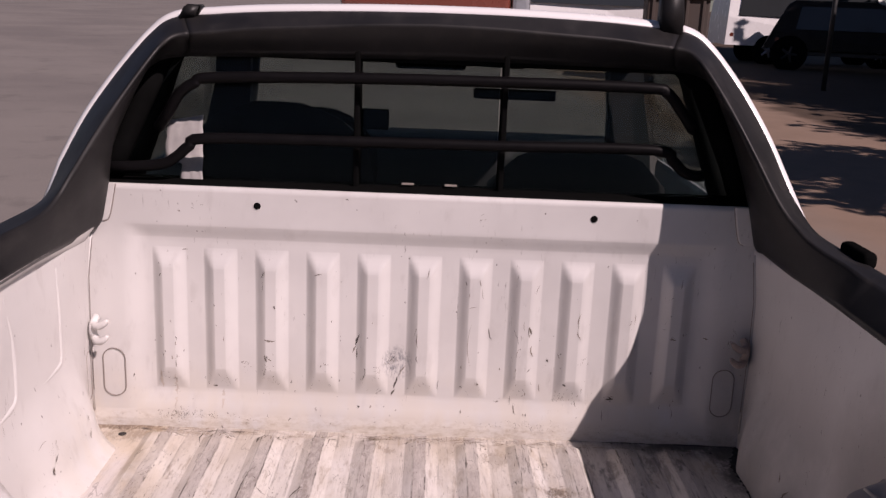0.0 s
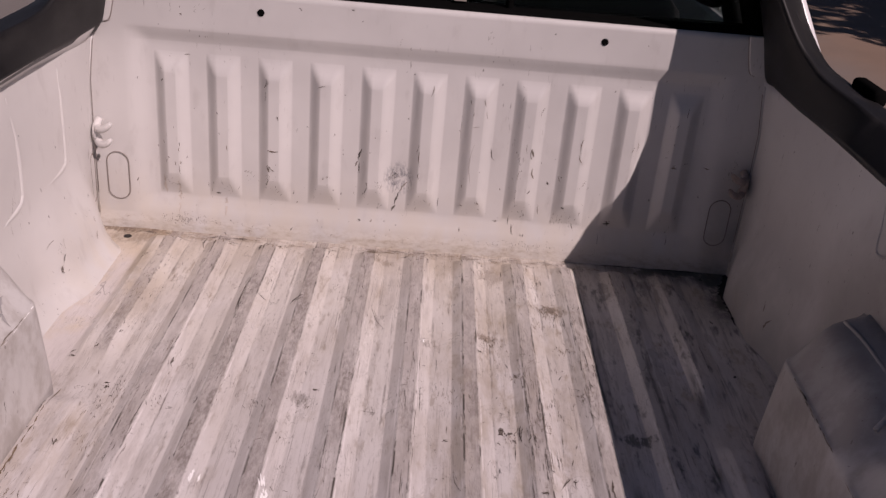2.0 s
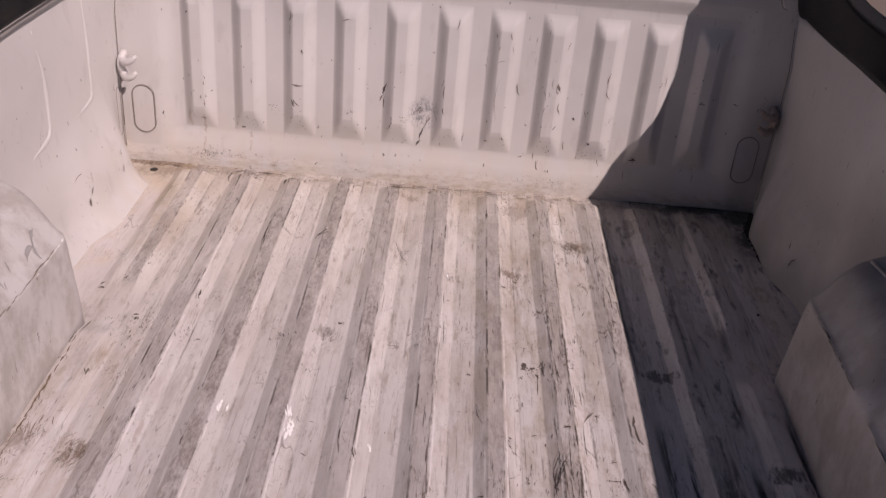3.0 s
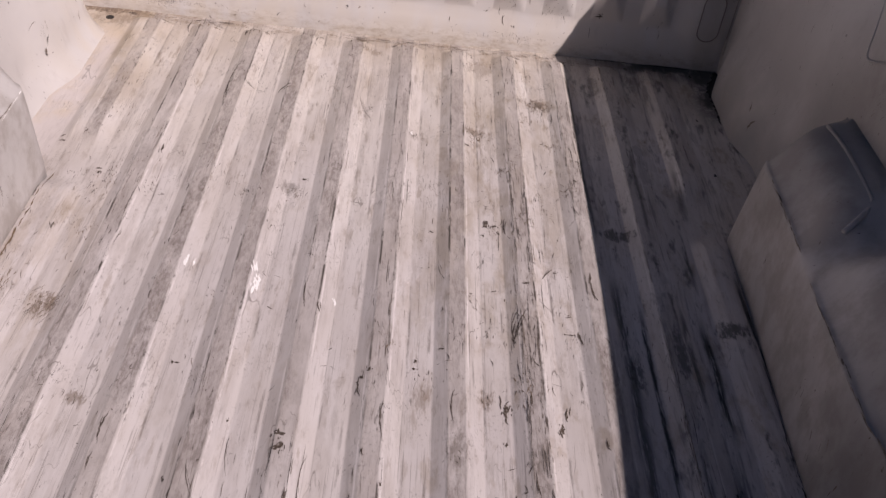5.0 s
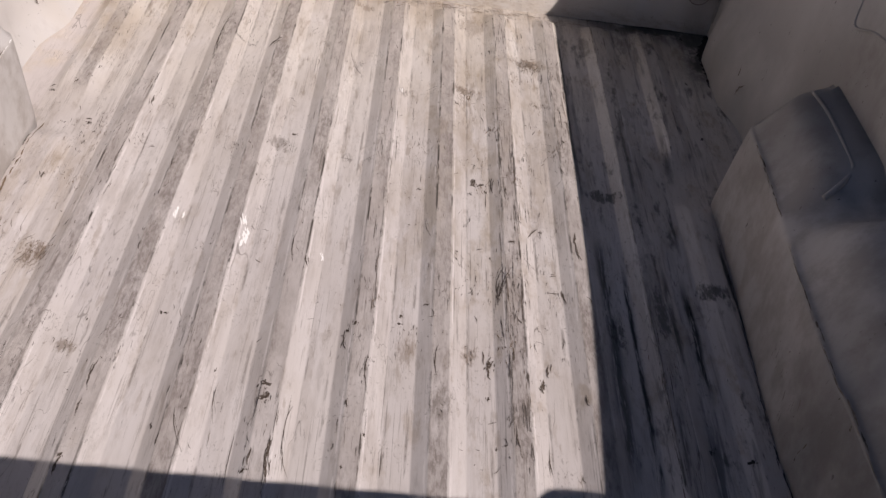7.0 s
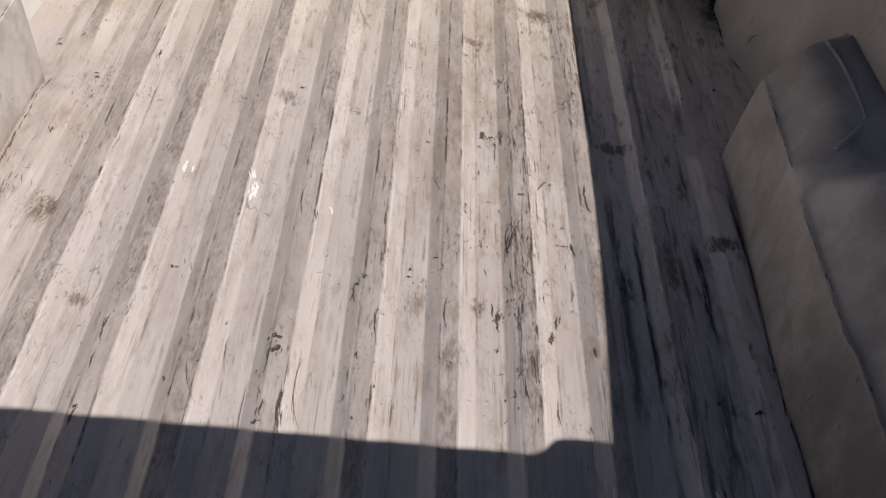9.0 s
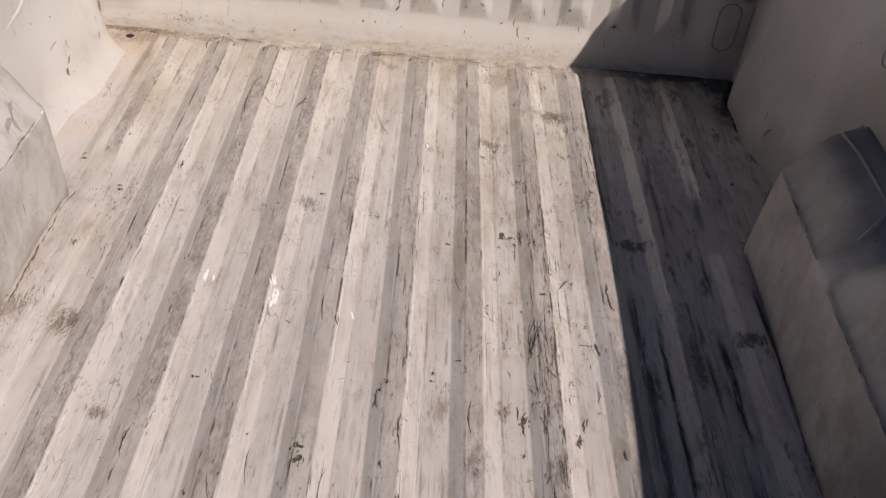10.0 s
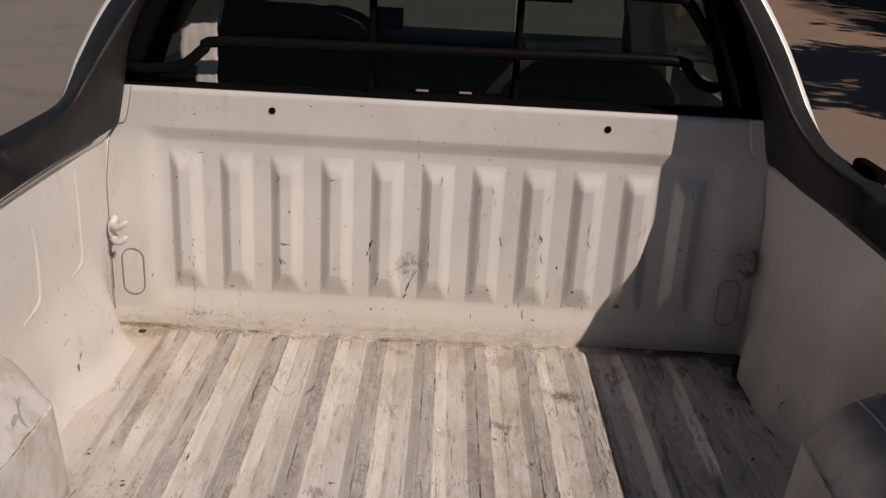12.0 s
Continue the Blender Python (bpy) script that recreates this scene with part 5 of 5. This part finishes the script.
        for side in (-1, 1):
            bold.stroke(c + side * 0.017, 1.630 + random.gauss(0, 0.008), random.uniform(0.012, 0.035), random.uniform(0.0010, 0.0024), side * 4 + random.gauss(0, 4), 0.1)
    for _ in range(90):
        x = random.choice((random.uniform(-0.66, 0.34), random.uniform(-0.10, 0.32), random.uniform(-0.66, -0.35)))
        bold.stroke(x, 1.674 + random.gauss(0, 0.004), random.uniform(0.006, 0.035), random.uniform(0.0006, 0.0018), 90 + random.gauss(0, 4), 0.2, 0.0010)
    # sun glints on the floor, drawn as small white strokes
    glint = Marks(on_floor)
    for x, y, size, count in ((-0.187, 0.862, 0.012, 6), (-0.183, 0.838, 0.012, 6), (-0.067, 0.816, 0.008, 5)):
        for _ in range(count):
            glint.stroke(x + random.gauss(0, size / 4), y + random.gauss(0, size * 0.7), random.uniform(0.006, 0.018), random.uniform(0.0010, 0.0032), random.gauss(-6, 9), random.uniform(-0.3, 0.3), 0.0004)
    for x, y, size, st in ((-0.184, 0.838, 0.017, 1.4), (-0.191, 0.868, 0.010, 2.2), (-0.293, 0.874, 0.015, 1.6), (0.438, 0.375, 0.007, 1.6), (0.028, 1.293, 0.008, 1.2)):
        for _ in range(4):
            glint.stroke(x + random.gauss(0, size * 0.22), y + random.gauss(0, size * 0.45), size * st * random.uniform(0.5, 1.1), size * random.uniform(0.18, 0.40), random.gauss(-5, 9), random.uniform(-0.3, 0.3), 0.0005)
    glint.finish("sun_glint_spot", GLINT_WHITE, "small bright sun glints painted on the floor")
    bold.finish("floor_chip", DARK_CHIP, "dark brown chips, gouges and painted rib-end shade on the floor")
    m.finish("floor_wear", CHIP, "dark scratches and chips in the floor paint")

    g = Marks(on_floor)
    for x, y, size, st in ((0.520, 0.508, 0.010, 1.2), (0.470, 0.520, 0.008, 1.4), (0.632, 1.655, 0.016, 0.7), (0.604, 1.262, 0.012, 0.8), (0.609, 1.461, 0.010, 1.0)):
        g.blot(x, y, size, st, 0.0007)
    for i in range(26):
        y = 0.36 + 0.024 * i + random.uniform(-0.008, 0.008)
        g.stroke(arch_in(y) - 0.002 - random.uniform(0, 0.003), y, random.uniform(0.02, 0.06), random.uniform(0.001, 0.004) * (0.5 if y > 0.7 else 0.8), random.gauss(0, 3), 0.1)
    # shade in the front joint and right corner, drawn as black strokes
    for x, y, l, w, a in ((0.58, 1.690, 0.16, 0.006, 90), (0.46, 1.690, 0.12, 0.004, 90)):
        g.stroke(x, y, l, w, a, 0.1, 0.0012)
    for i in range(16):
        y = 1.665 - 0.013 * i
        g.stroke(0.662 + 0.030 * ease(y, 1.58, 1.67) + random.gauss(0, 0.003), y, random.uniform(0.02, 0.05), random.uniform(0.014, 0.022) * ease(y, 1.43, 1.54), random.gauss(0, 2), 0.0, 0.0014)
    # brown dirt caked along the front joint, thickest in the sunny corner
    d = Marks(on_floor)
    for _ in range(110):
        x = random.choice((random.uniform(-0.52, 0.66), random.uniform(-0.12, 0.30)))
        d.stroke(x, 1.668 + random.gauss(0, 0.006), random.uniform(0.006, 0.040), random.uniform(0.0005, 0.0014), 90 + random.gauss(0, 3), 0.2, 0.0008)
    for k in range(-5, 6):
        for _ in range(7):
            d.stroke(0.010 + k * PITCH + random.gauss(0, 0.012), 1.642 + random.gauss(0, 0.006), random.uniform(0.006, 0.02), random.uniform(0.001, 0.003), random.choice((90, 90, 0)) + random.gauss(0, 12), 0.2, 0.0008)
    for x, y, size, count in ((-0.545, 0.785, 0.06, 22), (-0.468, 0.767, 0.05, 18), (-0.463, 0.926, 0.05, 10), (-0.462, 1.06, 0.05, 6), (-0.555, 0.70, 0.06, 14), (0.135, 1.314, 0.05, 12), (0.274, 1.436, 0.06, 16), (0.16, 1.30, 0.05, 10), (0.20, 1.20, 0.05, 12), (0.295, 1.30, 0.05, 12), (0.235, 1.05, 0.05, 10), (0.31, 1.15, 0.04, 10), (0.25, 1.38, 0.05, 12), (0.18, 1.02, 0.03, 10), (0.07, 1.12, 0.05, 8), (0.02, 0.72, 0.04, 6), (0.21, 0.66, 0.05, 10)):
        d.scuff(x, y, size, count * 2, 0.0016, 0, 35)
    for i in range(22):
        y = 1.05 - 0.026 * i
        d.stroke(-arch_in(y, -1) + 0.005 + random.uniform(0, 0.003), y, random.uniform(0.02, 0.045), random.uniform(0.001, 0.004), random.gauss(0, 3), 0.1, 0.0008)
    d.finish("floor_dirt", DIRT, "brown dirt caked along the front joint")
    g.finish("floor_grime_shade", GRIME_SHADE, "black grime and painted shade in the floor corners")

    # creases and scuffs of the two wheel housings: place along the bed and height
    for s in (-1, 1):
        def on_arch(y, z, lift, s=s):
            return (s * (arch_in(y, s) + 0.007 * ease(z, 0.62, 0.78) - lift - 0.0004 + max(0.0, z - 0.785) * 0.9), y, z)

        w = Marks(on_arch)
        # dark lines follow the creases; single strokes and scuffs come after
        for i in range(12):
            w.stroke(0.99 - 0.015 * i, 0.786 + random.gauss(0, 0.0008), random.uniform(0.012, 0.03), random.uniform(0.0010, 0.0022), 90, 0.0)
        for i in range(22):
            w.stroke(0.745 - 0.018 * i, 0.7845 + random.gauss(0, 0.0012), random.uniform(0.012, 0.03), random.uniform(0.0010, 0.0026), 90, 0.0)
        for i in range(9):
            w.stroke(0.492 + random.gauss(0, 0.001), 0.775 - 0.015 * i, random.uniform(0.008, 0.02), random.uniform(0.0010, 0.0020), random.gauss(0, 6), 0.0)
        for y, z, l, wd, a in ((0.647, 0.712, 0.020, 0.003, -10), (0.640, 0.69, 0.018, 0.002, 20), (0.604, 0.724, 0.008, 0.003, 10), (0.579, 0.753, 0.007, 0.004, 0), (0.577, 0.677, 0.016, 0.003, 25), (0.541, 0.704, 0.022, 0.002, 35), (0.90, 0.70, 0.012, 0.003, 15), (0.766, 0.741, 0.018, 0.0014, 70), (0.449, 0.77, 0.016, 0.005, 0), (0.427, 0.765, 0.012, 0.003, 20)):
            w.stroke(y, z, l, wd, a, 0.3, 0.0008)
        w.scuff(0.625, 0.69, 0.05, 14, 0.0016, 15, 30)
        w.scuff(0.90, 0.70, 0.05, 10, 0.0014, 15, 40)
        w.scuff(0.55, 0.68, 0.10, 12, 0.0014, 15, 40)
        if s < 0:
            # bright glints drawn on the crease, and a grey smear on the shoulder
            edge = Marks(on_arch)
            for y, z, l, wd in ((0.965, 0.783, 0.022, 0.003), (1.005, 0.785, 0.028, 0.0016), (0.985, 0.784, 0.012, 0.002), (0.935, 0.782, 0.014, 0.0014), (1.03, 0.786, 0.010, 0.0014)):
                edge.stroke(y, z, l, wd, 88, 0.1, 0.0012)
            edge.finish("crease_glint", GLINT_WHITE, "bright glints painted along the wheel housing crease")

            def on_shoulder(y, a, lift):
                return (-(arch_in(y, -1) + a - lift * 0.8), y, ramp_line(a, SHOULDER) + lift * 0.6 + 0.0003)

            top = Marks(on_shoulder)
            for y, a, l, wd, tn in ((0.955, 0.026, 0.030, 0.008, 80), (0.985, 0.032, 0.030, 0.005, 70), (0.968, 0.020, 0.016, 0.006, 20), (0.90, 0.030, 0.012, 0.003, 30), (0.865, 0.026, 0.014, 0.003, 10), (0.87, 0.022, 0.010, 0.002, 50)):
                top.stroke(y, a, l, wd, tn, 0.4, 0.0008)
            top.finish("shoulder_smear", SMEAR, "grey smears on the wheel housing")
        w.finish("housing_marks", CHIP, "dark creases and scuffs on the wheel housing")

    def on_side(y, z, lift):
        return (wall_x(y, z) - 0.003 - lift, y, z)

    w = Marks(on_side)
    w.stroke(1.352, 0.682, 0.034, 0.006, 160, 0.6)
    w.stroke(1.375, 0.706, 0.022, 0.003, 30, 0.3)
    w.scuff(1.30, 0.75, 0.05, 6)
    w.scuff(1.00, 0.93, 0.06, 8, 0.0014)
    w.finish("side_wear", CHIP, "dark scuffs on the side panel")

    def on_left_side(y, z, lift):
        return (-wall_x(y, z, -1) + 0.003 + lift, y, z)

    w = Marks(on_left_side)
    for y, z, l, wd, a in ((1.36, 0.727, 0.030, 0.0016, 75), (1.395, 0.712, 0.020, 0.0016, 20), (1.367, 0.672, 0.016, 0.006, 10), (1.38, 0.690, 0.018, 0.002, 40), (1.526, 0.672, 0.02, 0.003, 30), (1.54, 0.70, 0.012, 0.002, 20), (1.593, 0.640, 0.04, 0.003, 5), (1.64, 0.80, 0.02, 0.002, 10)):
        w.stroke(y, z, l, wd, a, 0.4)
    w.scuff(1.38, 0.71, 0.04, 8, 0.001)
    w.scuff(1.30, 0.80, 0.10, 8, 0.001)
    w.finish("side_wear", CHIP, "dark scuffs on the side panel")

    h = Marks(on_head)
    for x, z, size, st in HEAD_CHIPS_A:
        h.blot(x, z, size, st)
    for x, z, l, w, a in HEAD_GOUGES_A + HEAD_GOUGES_B:
        h.stroke(x, z, l, w, a, 0.3)
    for x, z, size, count in HEAD_SCUFFS_A:
        h.scuff(x, z, size, count, 0.0018, 20, 50)
    for _ in range(300):
        k = random.choice((-5, -4, -3, -2, -1, 0, 1, 2, 3, 4, 5))
        x = 0.002 + k * PITCH + random.choice((random.gauss(-0.013, 0.003), random.gauss(0.013, 0.004), random.uniform(-0.05, 0.05)))
        z = random.uniform(0.66, 0.98) if random.random() < 0.8 else random.uniform(0.66, 0.74)
        if noise.noise(Vector((x * 11, z * 8, 2))) < random.uniform(-0.1, 0.6):
            continue
        h.stroke(x, z, random.choice((0.004, 0.006, 0.01, 0.022)), random.uniform(0.0008, 0.0022), random.gauss(0, 14), random.uniform(-0.6, 0.6))
    for _ in range(200):
        x = random.choice((random.gauss(-0.52, 0.028), random.gauss(-0.50, 0.04), random.gauss(0.25, 0.05), random.uniform(-0.65, 0.6)))
        h.stroke(x, random.gauss(0.645, 0.006), random.uniform(0.002, 0.008), random.uniform(0.0004, 0.0010), random.uniform(-50, 50), 0.5)
    # specks gathered in the feet of the ribs
    for _ in range(80):
        x = 0.002 + PITCH * random.randint(-5, 3) + random.gauss(0, 0.018)
        h.stroke(x, random.gauss(0.722, 0.016), random.uniform(0.002, 0.010), random.uniform(0.0005, 0.0011), random.uniform(-60, 60), 0.5)
    drip = Marks(on_head)
    for x, z0, z1 in ((-0.526, 0.735, 0.655), (-0.556, 0.745, 0.70), (-0.424, 0.70, 0.66)):
        drip.stroke(x, (z0 + z1) / 2, z0 - z1, 0.007, 0, 0.0, 0.0005)
    drip.finish("rust_drip", RUSTY_FILM, "faint rusty drip stains below the ribs")
    h.finish("headboard_wear", CHIP, "dark scratches and chips in the headboard paint")


# ---------------------------------------------------------------- things on the lot
def build_parked_van(name, at, turn, length, width, height, cab, body_mat, label, wheel_r=0.36, low=0.42, tail=0.75, rake=0.0, cap=(0.45, 1.05), rim_mat=None):
    """A parked van or car: body shell with a sloping nose, glass band, wheels with rims."""
    van = tagged(new(name), label, name.replace("_", " "), group="parked vehicles")
    van.matrix_world = pose(at[0], at[1], ground_z(at[1]), 0, 0, turn)
    l, w = length / 2, width / 2
    belt = height * 0.56
    side = [(-l, low), (-l + 0.03 + 0.4 * rake, belt), (-l + 0.10 + rake, height - 0.12), (-l + 0.28 + rake, height), (l - cab - 0.55, height), (l - cab - 0.25, height - 0.08), (l - cab + 0.45, belt + 0.06), (l - 0.12, belt - 0.08), (l, 0.62), (l, low)]
    # skin: the side outline carried across, narrowed above the belt
    strips = []
    for x, z in side:
        k = 0.16 * ease(z, belt, height)
        strips.append([(x, -w + k, z), (x, -w * 0.55, z + 0.012), (x, 0, z + 0.02), (x, w * 0.55, z + 0.012), (x, w - k, z)])
    v, f = grid(strips)
    for sgn, col in ((-1, 0), (1, 4)):
        ring = [i * 5 + col for i in range(len(side))]
        f.append(tuple(ring if sgn < 0 else ring[::-1]))
    shell("body", v, f, body_mat, van, smooth=False)
    for sgn in (-1, 1):
        k = 0.10
        y = sgn * (w - 0.06)
        g = [(-l + 0.35 + rake, y, belt + 0.05), (l - cab + 0.15, y, belt + 0.05), (l - cab - 0.35, y - sgn * k, height - 0.16), (-l + 0.45 + rake, y - sgn * k, height - 0.16)]
        g2 = [(a, b + sgn * 0.075, c) for a, b, c in g]
        shell("side_window", g2, [(0, 1, 2, 3)], TINTED_DARK, van, smooth=False, thick=0.01)
        part("sill", box((-l + 0.9, y - 0.03, 0.40), (l - 0.9, y + 0.03, 0.50), 0.01), TRIM_GREY, van)
        for x in (-l + tail, l - 0.80):
            wheel = new("wheel")
            wheel.parent = van
            y0, y1 = sorted((sgn * (w + 0.01), sgn * (w - 0.2)))
            prof = [(y0 + 0.01, wheel_r * 0.62), (y0, wheel_r * 0.72), (y0 + 0.01, wheel_r * 0.93), (y0 + 0.04, wheel_r), (y1 - 0.04, wheel_r), (y1 - 0.01, wheel_r * 0.93), (y1, wheel_r * 0.72), (y1 - 0.01, wheel_r * 0.62)]
            vv, ff = grid([[(x + r * math.cos(a), q, wheel_r + r * math.sin(a)) for q, r in prof] for a in [i * math.tau / 28 for i in range(29)]])
            shell("tyre", vv, ff, RUBBER, wheel)
            face = y1 - 0.03 if sgn > 0 else y0 + 0.03
            bm = tube([(x, face - sgn * 0.05, wheel_r), (x, face, wheel_r)], [wheel_r * 0.63, wheel_r * 0.60], 20)
            for i in range(5):
                a = i * math.tau / 5
                tube([(x, face + sgn * 0.012, wheel_r), (x + 0.55 * wheel_r * math.cos(a), face + sgn * 0.008, wheel_r + 0.55 * wheel_r * math.sin(a))], [0.05, 0.035], 6, bm)
            part("rim", bm, rim_mat or STEEL, wheel)
            part("wheel_well", tube([(x, sgn * (w - 0.16), wheel_r + 0.02), (x, sgn * (w + 0.004), wheel_r + 0.02)], wheel_r * 1.18, 24), RUBBER, van)
    part("filler_cap", tube([(-l + cap[0], -w - 0.003, cap[1]), (-l + cap[0], -w + 0.02, cap[1])], 0.06, 14), AMBER, van, "small brown reflector")
    return van


def build_container():
    box_ob = tagged(new("metal_container"), "brown weathered metal container standing on the lot", "container")
    y = 20.0
    box_ob.matrix_world = pose(4.94, y, ground_z(y), 0, 0, -8)
    part("shell", box((-0.62, -0.6, 0.12), (0.62, 0.6, 1.75), 0.03), BROWN, box_ob)
    for x in (-0.5, -0.17, 0.17, 0.5):
        part("stiffener", box((x - 0.03, -0.64, 0.16), (x + 0.03, -0.58, 1.70), 0.008), BROWN, box_ob)
    part("rim", box((-0.66, -0.66, 1.70), (0.66, 0.66, 1.78), 0.015), BROWN, box_ob)
    for x in (-0.5, 0.5):
        part("foot", box((x - 0.06, -0.5, 0.0), (x + 0.06, 0.5, 0.13), 0.01), BROWN, box_ob)


def build_post():
    y = 19.5
    z = ground_z(y)
    ob = part("post", tube([(8.05, y, z), (8.05, y, z + 3.2)], 0.05, 10), TRIM_GREY, None, smooth=True)
    tagged(ob, "thin dark metal post standing beside the parked vehicles", "post")


def build_unseen_tree(at, height, spread, seed, leaves=2600):
    """An unseen broad tree added for its shade: tapered trunk, limbs and a ragged crown of small leaves."""
    random.seed(seed)
    base = Vector((at[0], at[1], ground_z(at[1])))
    tree = tagged(new("tree"), "unseen broad-crowned tree added to cast shade, grey-brown trunk", "tree", group="shade trees")
    tree.location = base
    fork = Vector((random.uniform(-0.2, 0.2), random.uniform(-0.2, 0.2), height * 0.42))
    bm = tube(smooth_line([(0, 0, -0.1), (0.06, 0.03, height * 0.2), tuple(fork)], 4), [0.24, 0.22, 0.20, 0.19, 0.18, 0.17, 0.16, 0.15, 0.14], 10)
    tips = []
    for i in range(8):
        a = i * math.tau / 8 + random.uniform(-0.3, 0.3)
        r = spread * random.uniform(0.45, 0.8)
        tip = Vector((math.cos(a) * r, math.sin(a) * r, height * random.uniform(0.65, 0.92)))
        mid = fork.lerp(tip, 0.5) + Vector((0, 0, 0.25))
        tube(smooth_line([tuple(fork), tuple(mid), tuple(tip)], 3), [0.11, 0.10, 0.085, 0.07, 0.055, 0.04, 0.02], 7, bm)
        tips += [mid, tip, tip]
    part("trunk", bm, BARK, tree, smooth=True)
    verts, faces = [], []
    clumps = [t + Vector((random.gauss(0, 0.5), random.gauss(0, 0.5), random.gauss(0.2, 0.35))) for t in tips for _ in range(3)]
    for _ in range(leaves):
        c = random.choice(clumps)
        p = c + Vector((random.gauss(0, spread * 0.17), random.gauss(0, spread * 0.17), random.gauss(0, spread * 0.09)))
        u = Vector((random.gauss(0, 1), random.gauss(0, 1), random.gauss(0, 0.6))).normalized()
        w = u.orthogonal().normalized()
        size = random.uniform(0.20, 0.36) * min(1.0, 0.30 + spread / 5)
        i = len(verts)
        verts += [p - u * size, p + w * size * 0.4, p + u * size, p - w * size * 0.4]
        faces.append((i, i + 1, i + 2, i + 3))
    shell("crown", verts, faces, LEAF, tree, smooth=False)


DIRT = plain("caked_brown_dirt", (0.17, 0.12, 0.075), 0.9, 0.0, 0.6, 70, 0.3)


def make_dark_chip():
    n = Nodes("dark_brown_chip")
    col = n.mix(n.noise((160, 90, 160), 3), (0.030, 0.022, 0.018), (0.105, 0.076, 0.056))
    left = n.ramp(n.noise((620, 260, 420), 4, 0.7), 0.50, 0.60)
    return n.done(n.mix(n.math("MULTIPLY", left, 0.55), col, (0.40, 0.37, 0.34)), 0.8)


DARK_CHIP = make_dark_chip()
RUSTY_FILM = plain("faint_rust_film", (0.47, 0.42, 0.375), 0.6, 0.0, 0.2, 60)
SMEAR = plain("grey_rubbed_smear", (0.33, 0.315, 0.31), 0.7, 0.0, 0.3, 120)
# bright white that stands in for sun glints
GLINT_WHITE = plain("white_glint", (0.93, 0.92, 0.91), 0.2, 0.0, 0.02, 40)
DARK_PAINT = plain("black_car_paint", (0.007, 0.006, 0.007), 0.6, 0.0, 0.2, 4, 0.0, 0.25)
TINTED_DARK = plain("dark_vehicle_glass", (0.03, 0.033, 0.036), 0.08, 0.0, 0.1, 2)
build_fittings()
build_marks()
build_parked_van("parked_van", (11.25, 29.2), 0, 5.5, 1.9, 2.35, 0.9, BODY_WHITE, "white parked van half in tree shade", 0.37, 0.51, 1.30, cap=(0.18, 0.81))
build_parked_van("parked_van", (3.5, 23.0), 0, 4.8, 1.8, 2.6, 1.2, BODY_WHITE, "white parked van in full sun")
build_parked_van("parked_car", (11.38, 26.35), -19, 4.5, 1.80, 1.85, 1.2, DARK_PAINT, "dark parked estate car in deep tree shade", 0.41, 0.55, 0.70, 0.45, (0.35, 0.80), TRIM_GREY)
build_parked_van("parked_pickup", (13.6, 22.0), 160, 4.6, 1.8, 1.75, 1.2, BODY_WHITE, "white parked pickup in the shade of a tree")
build_container()
build_post()
# trees out of view, added to cast shade on the lot and vehicles
for at, high, wide, seed in (((14.2, 13.2), 6.0, 4.0, 3), ((15.8, 20.0), 6.6, 3.7, 12), ((14.8, 18.2), 7.0, 3.2, 14), ((20.0, 21.6), 7.0, 3.6, 15), ((17.8, 20.3), 6.4, 4.4, 4), ((16.8, 9.8), 6.5, 4.4, 6), ((18.5, 18.5), 6.8, 5.0, 7), ((16.5, 30.0), 6.8, 4.8, 8), ((14.0, 9.0), 6.0, 3.2, 9), ((7.9, 5.2), 5.2, 1.0, 5), ((7.6, 6.8), 5.2, 1.0, 10)):
    build_unseen_tree(at, high, wide, seed, max(1000, int(20000 * min(1.0, (wide / 3.0) ** 2))))
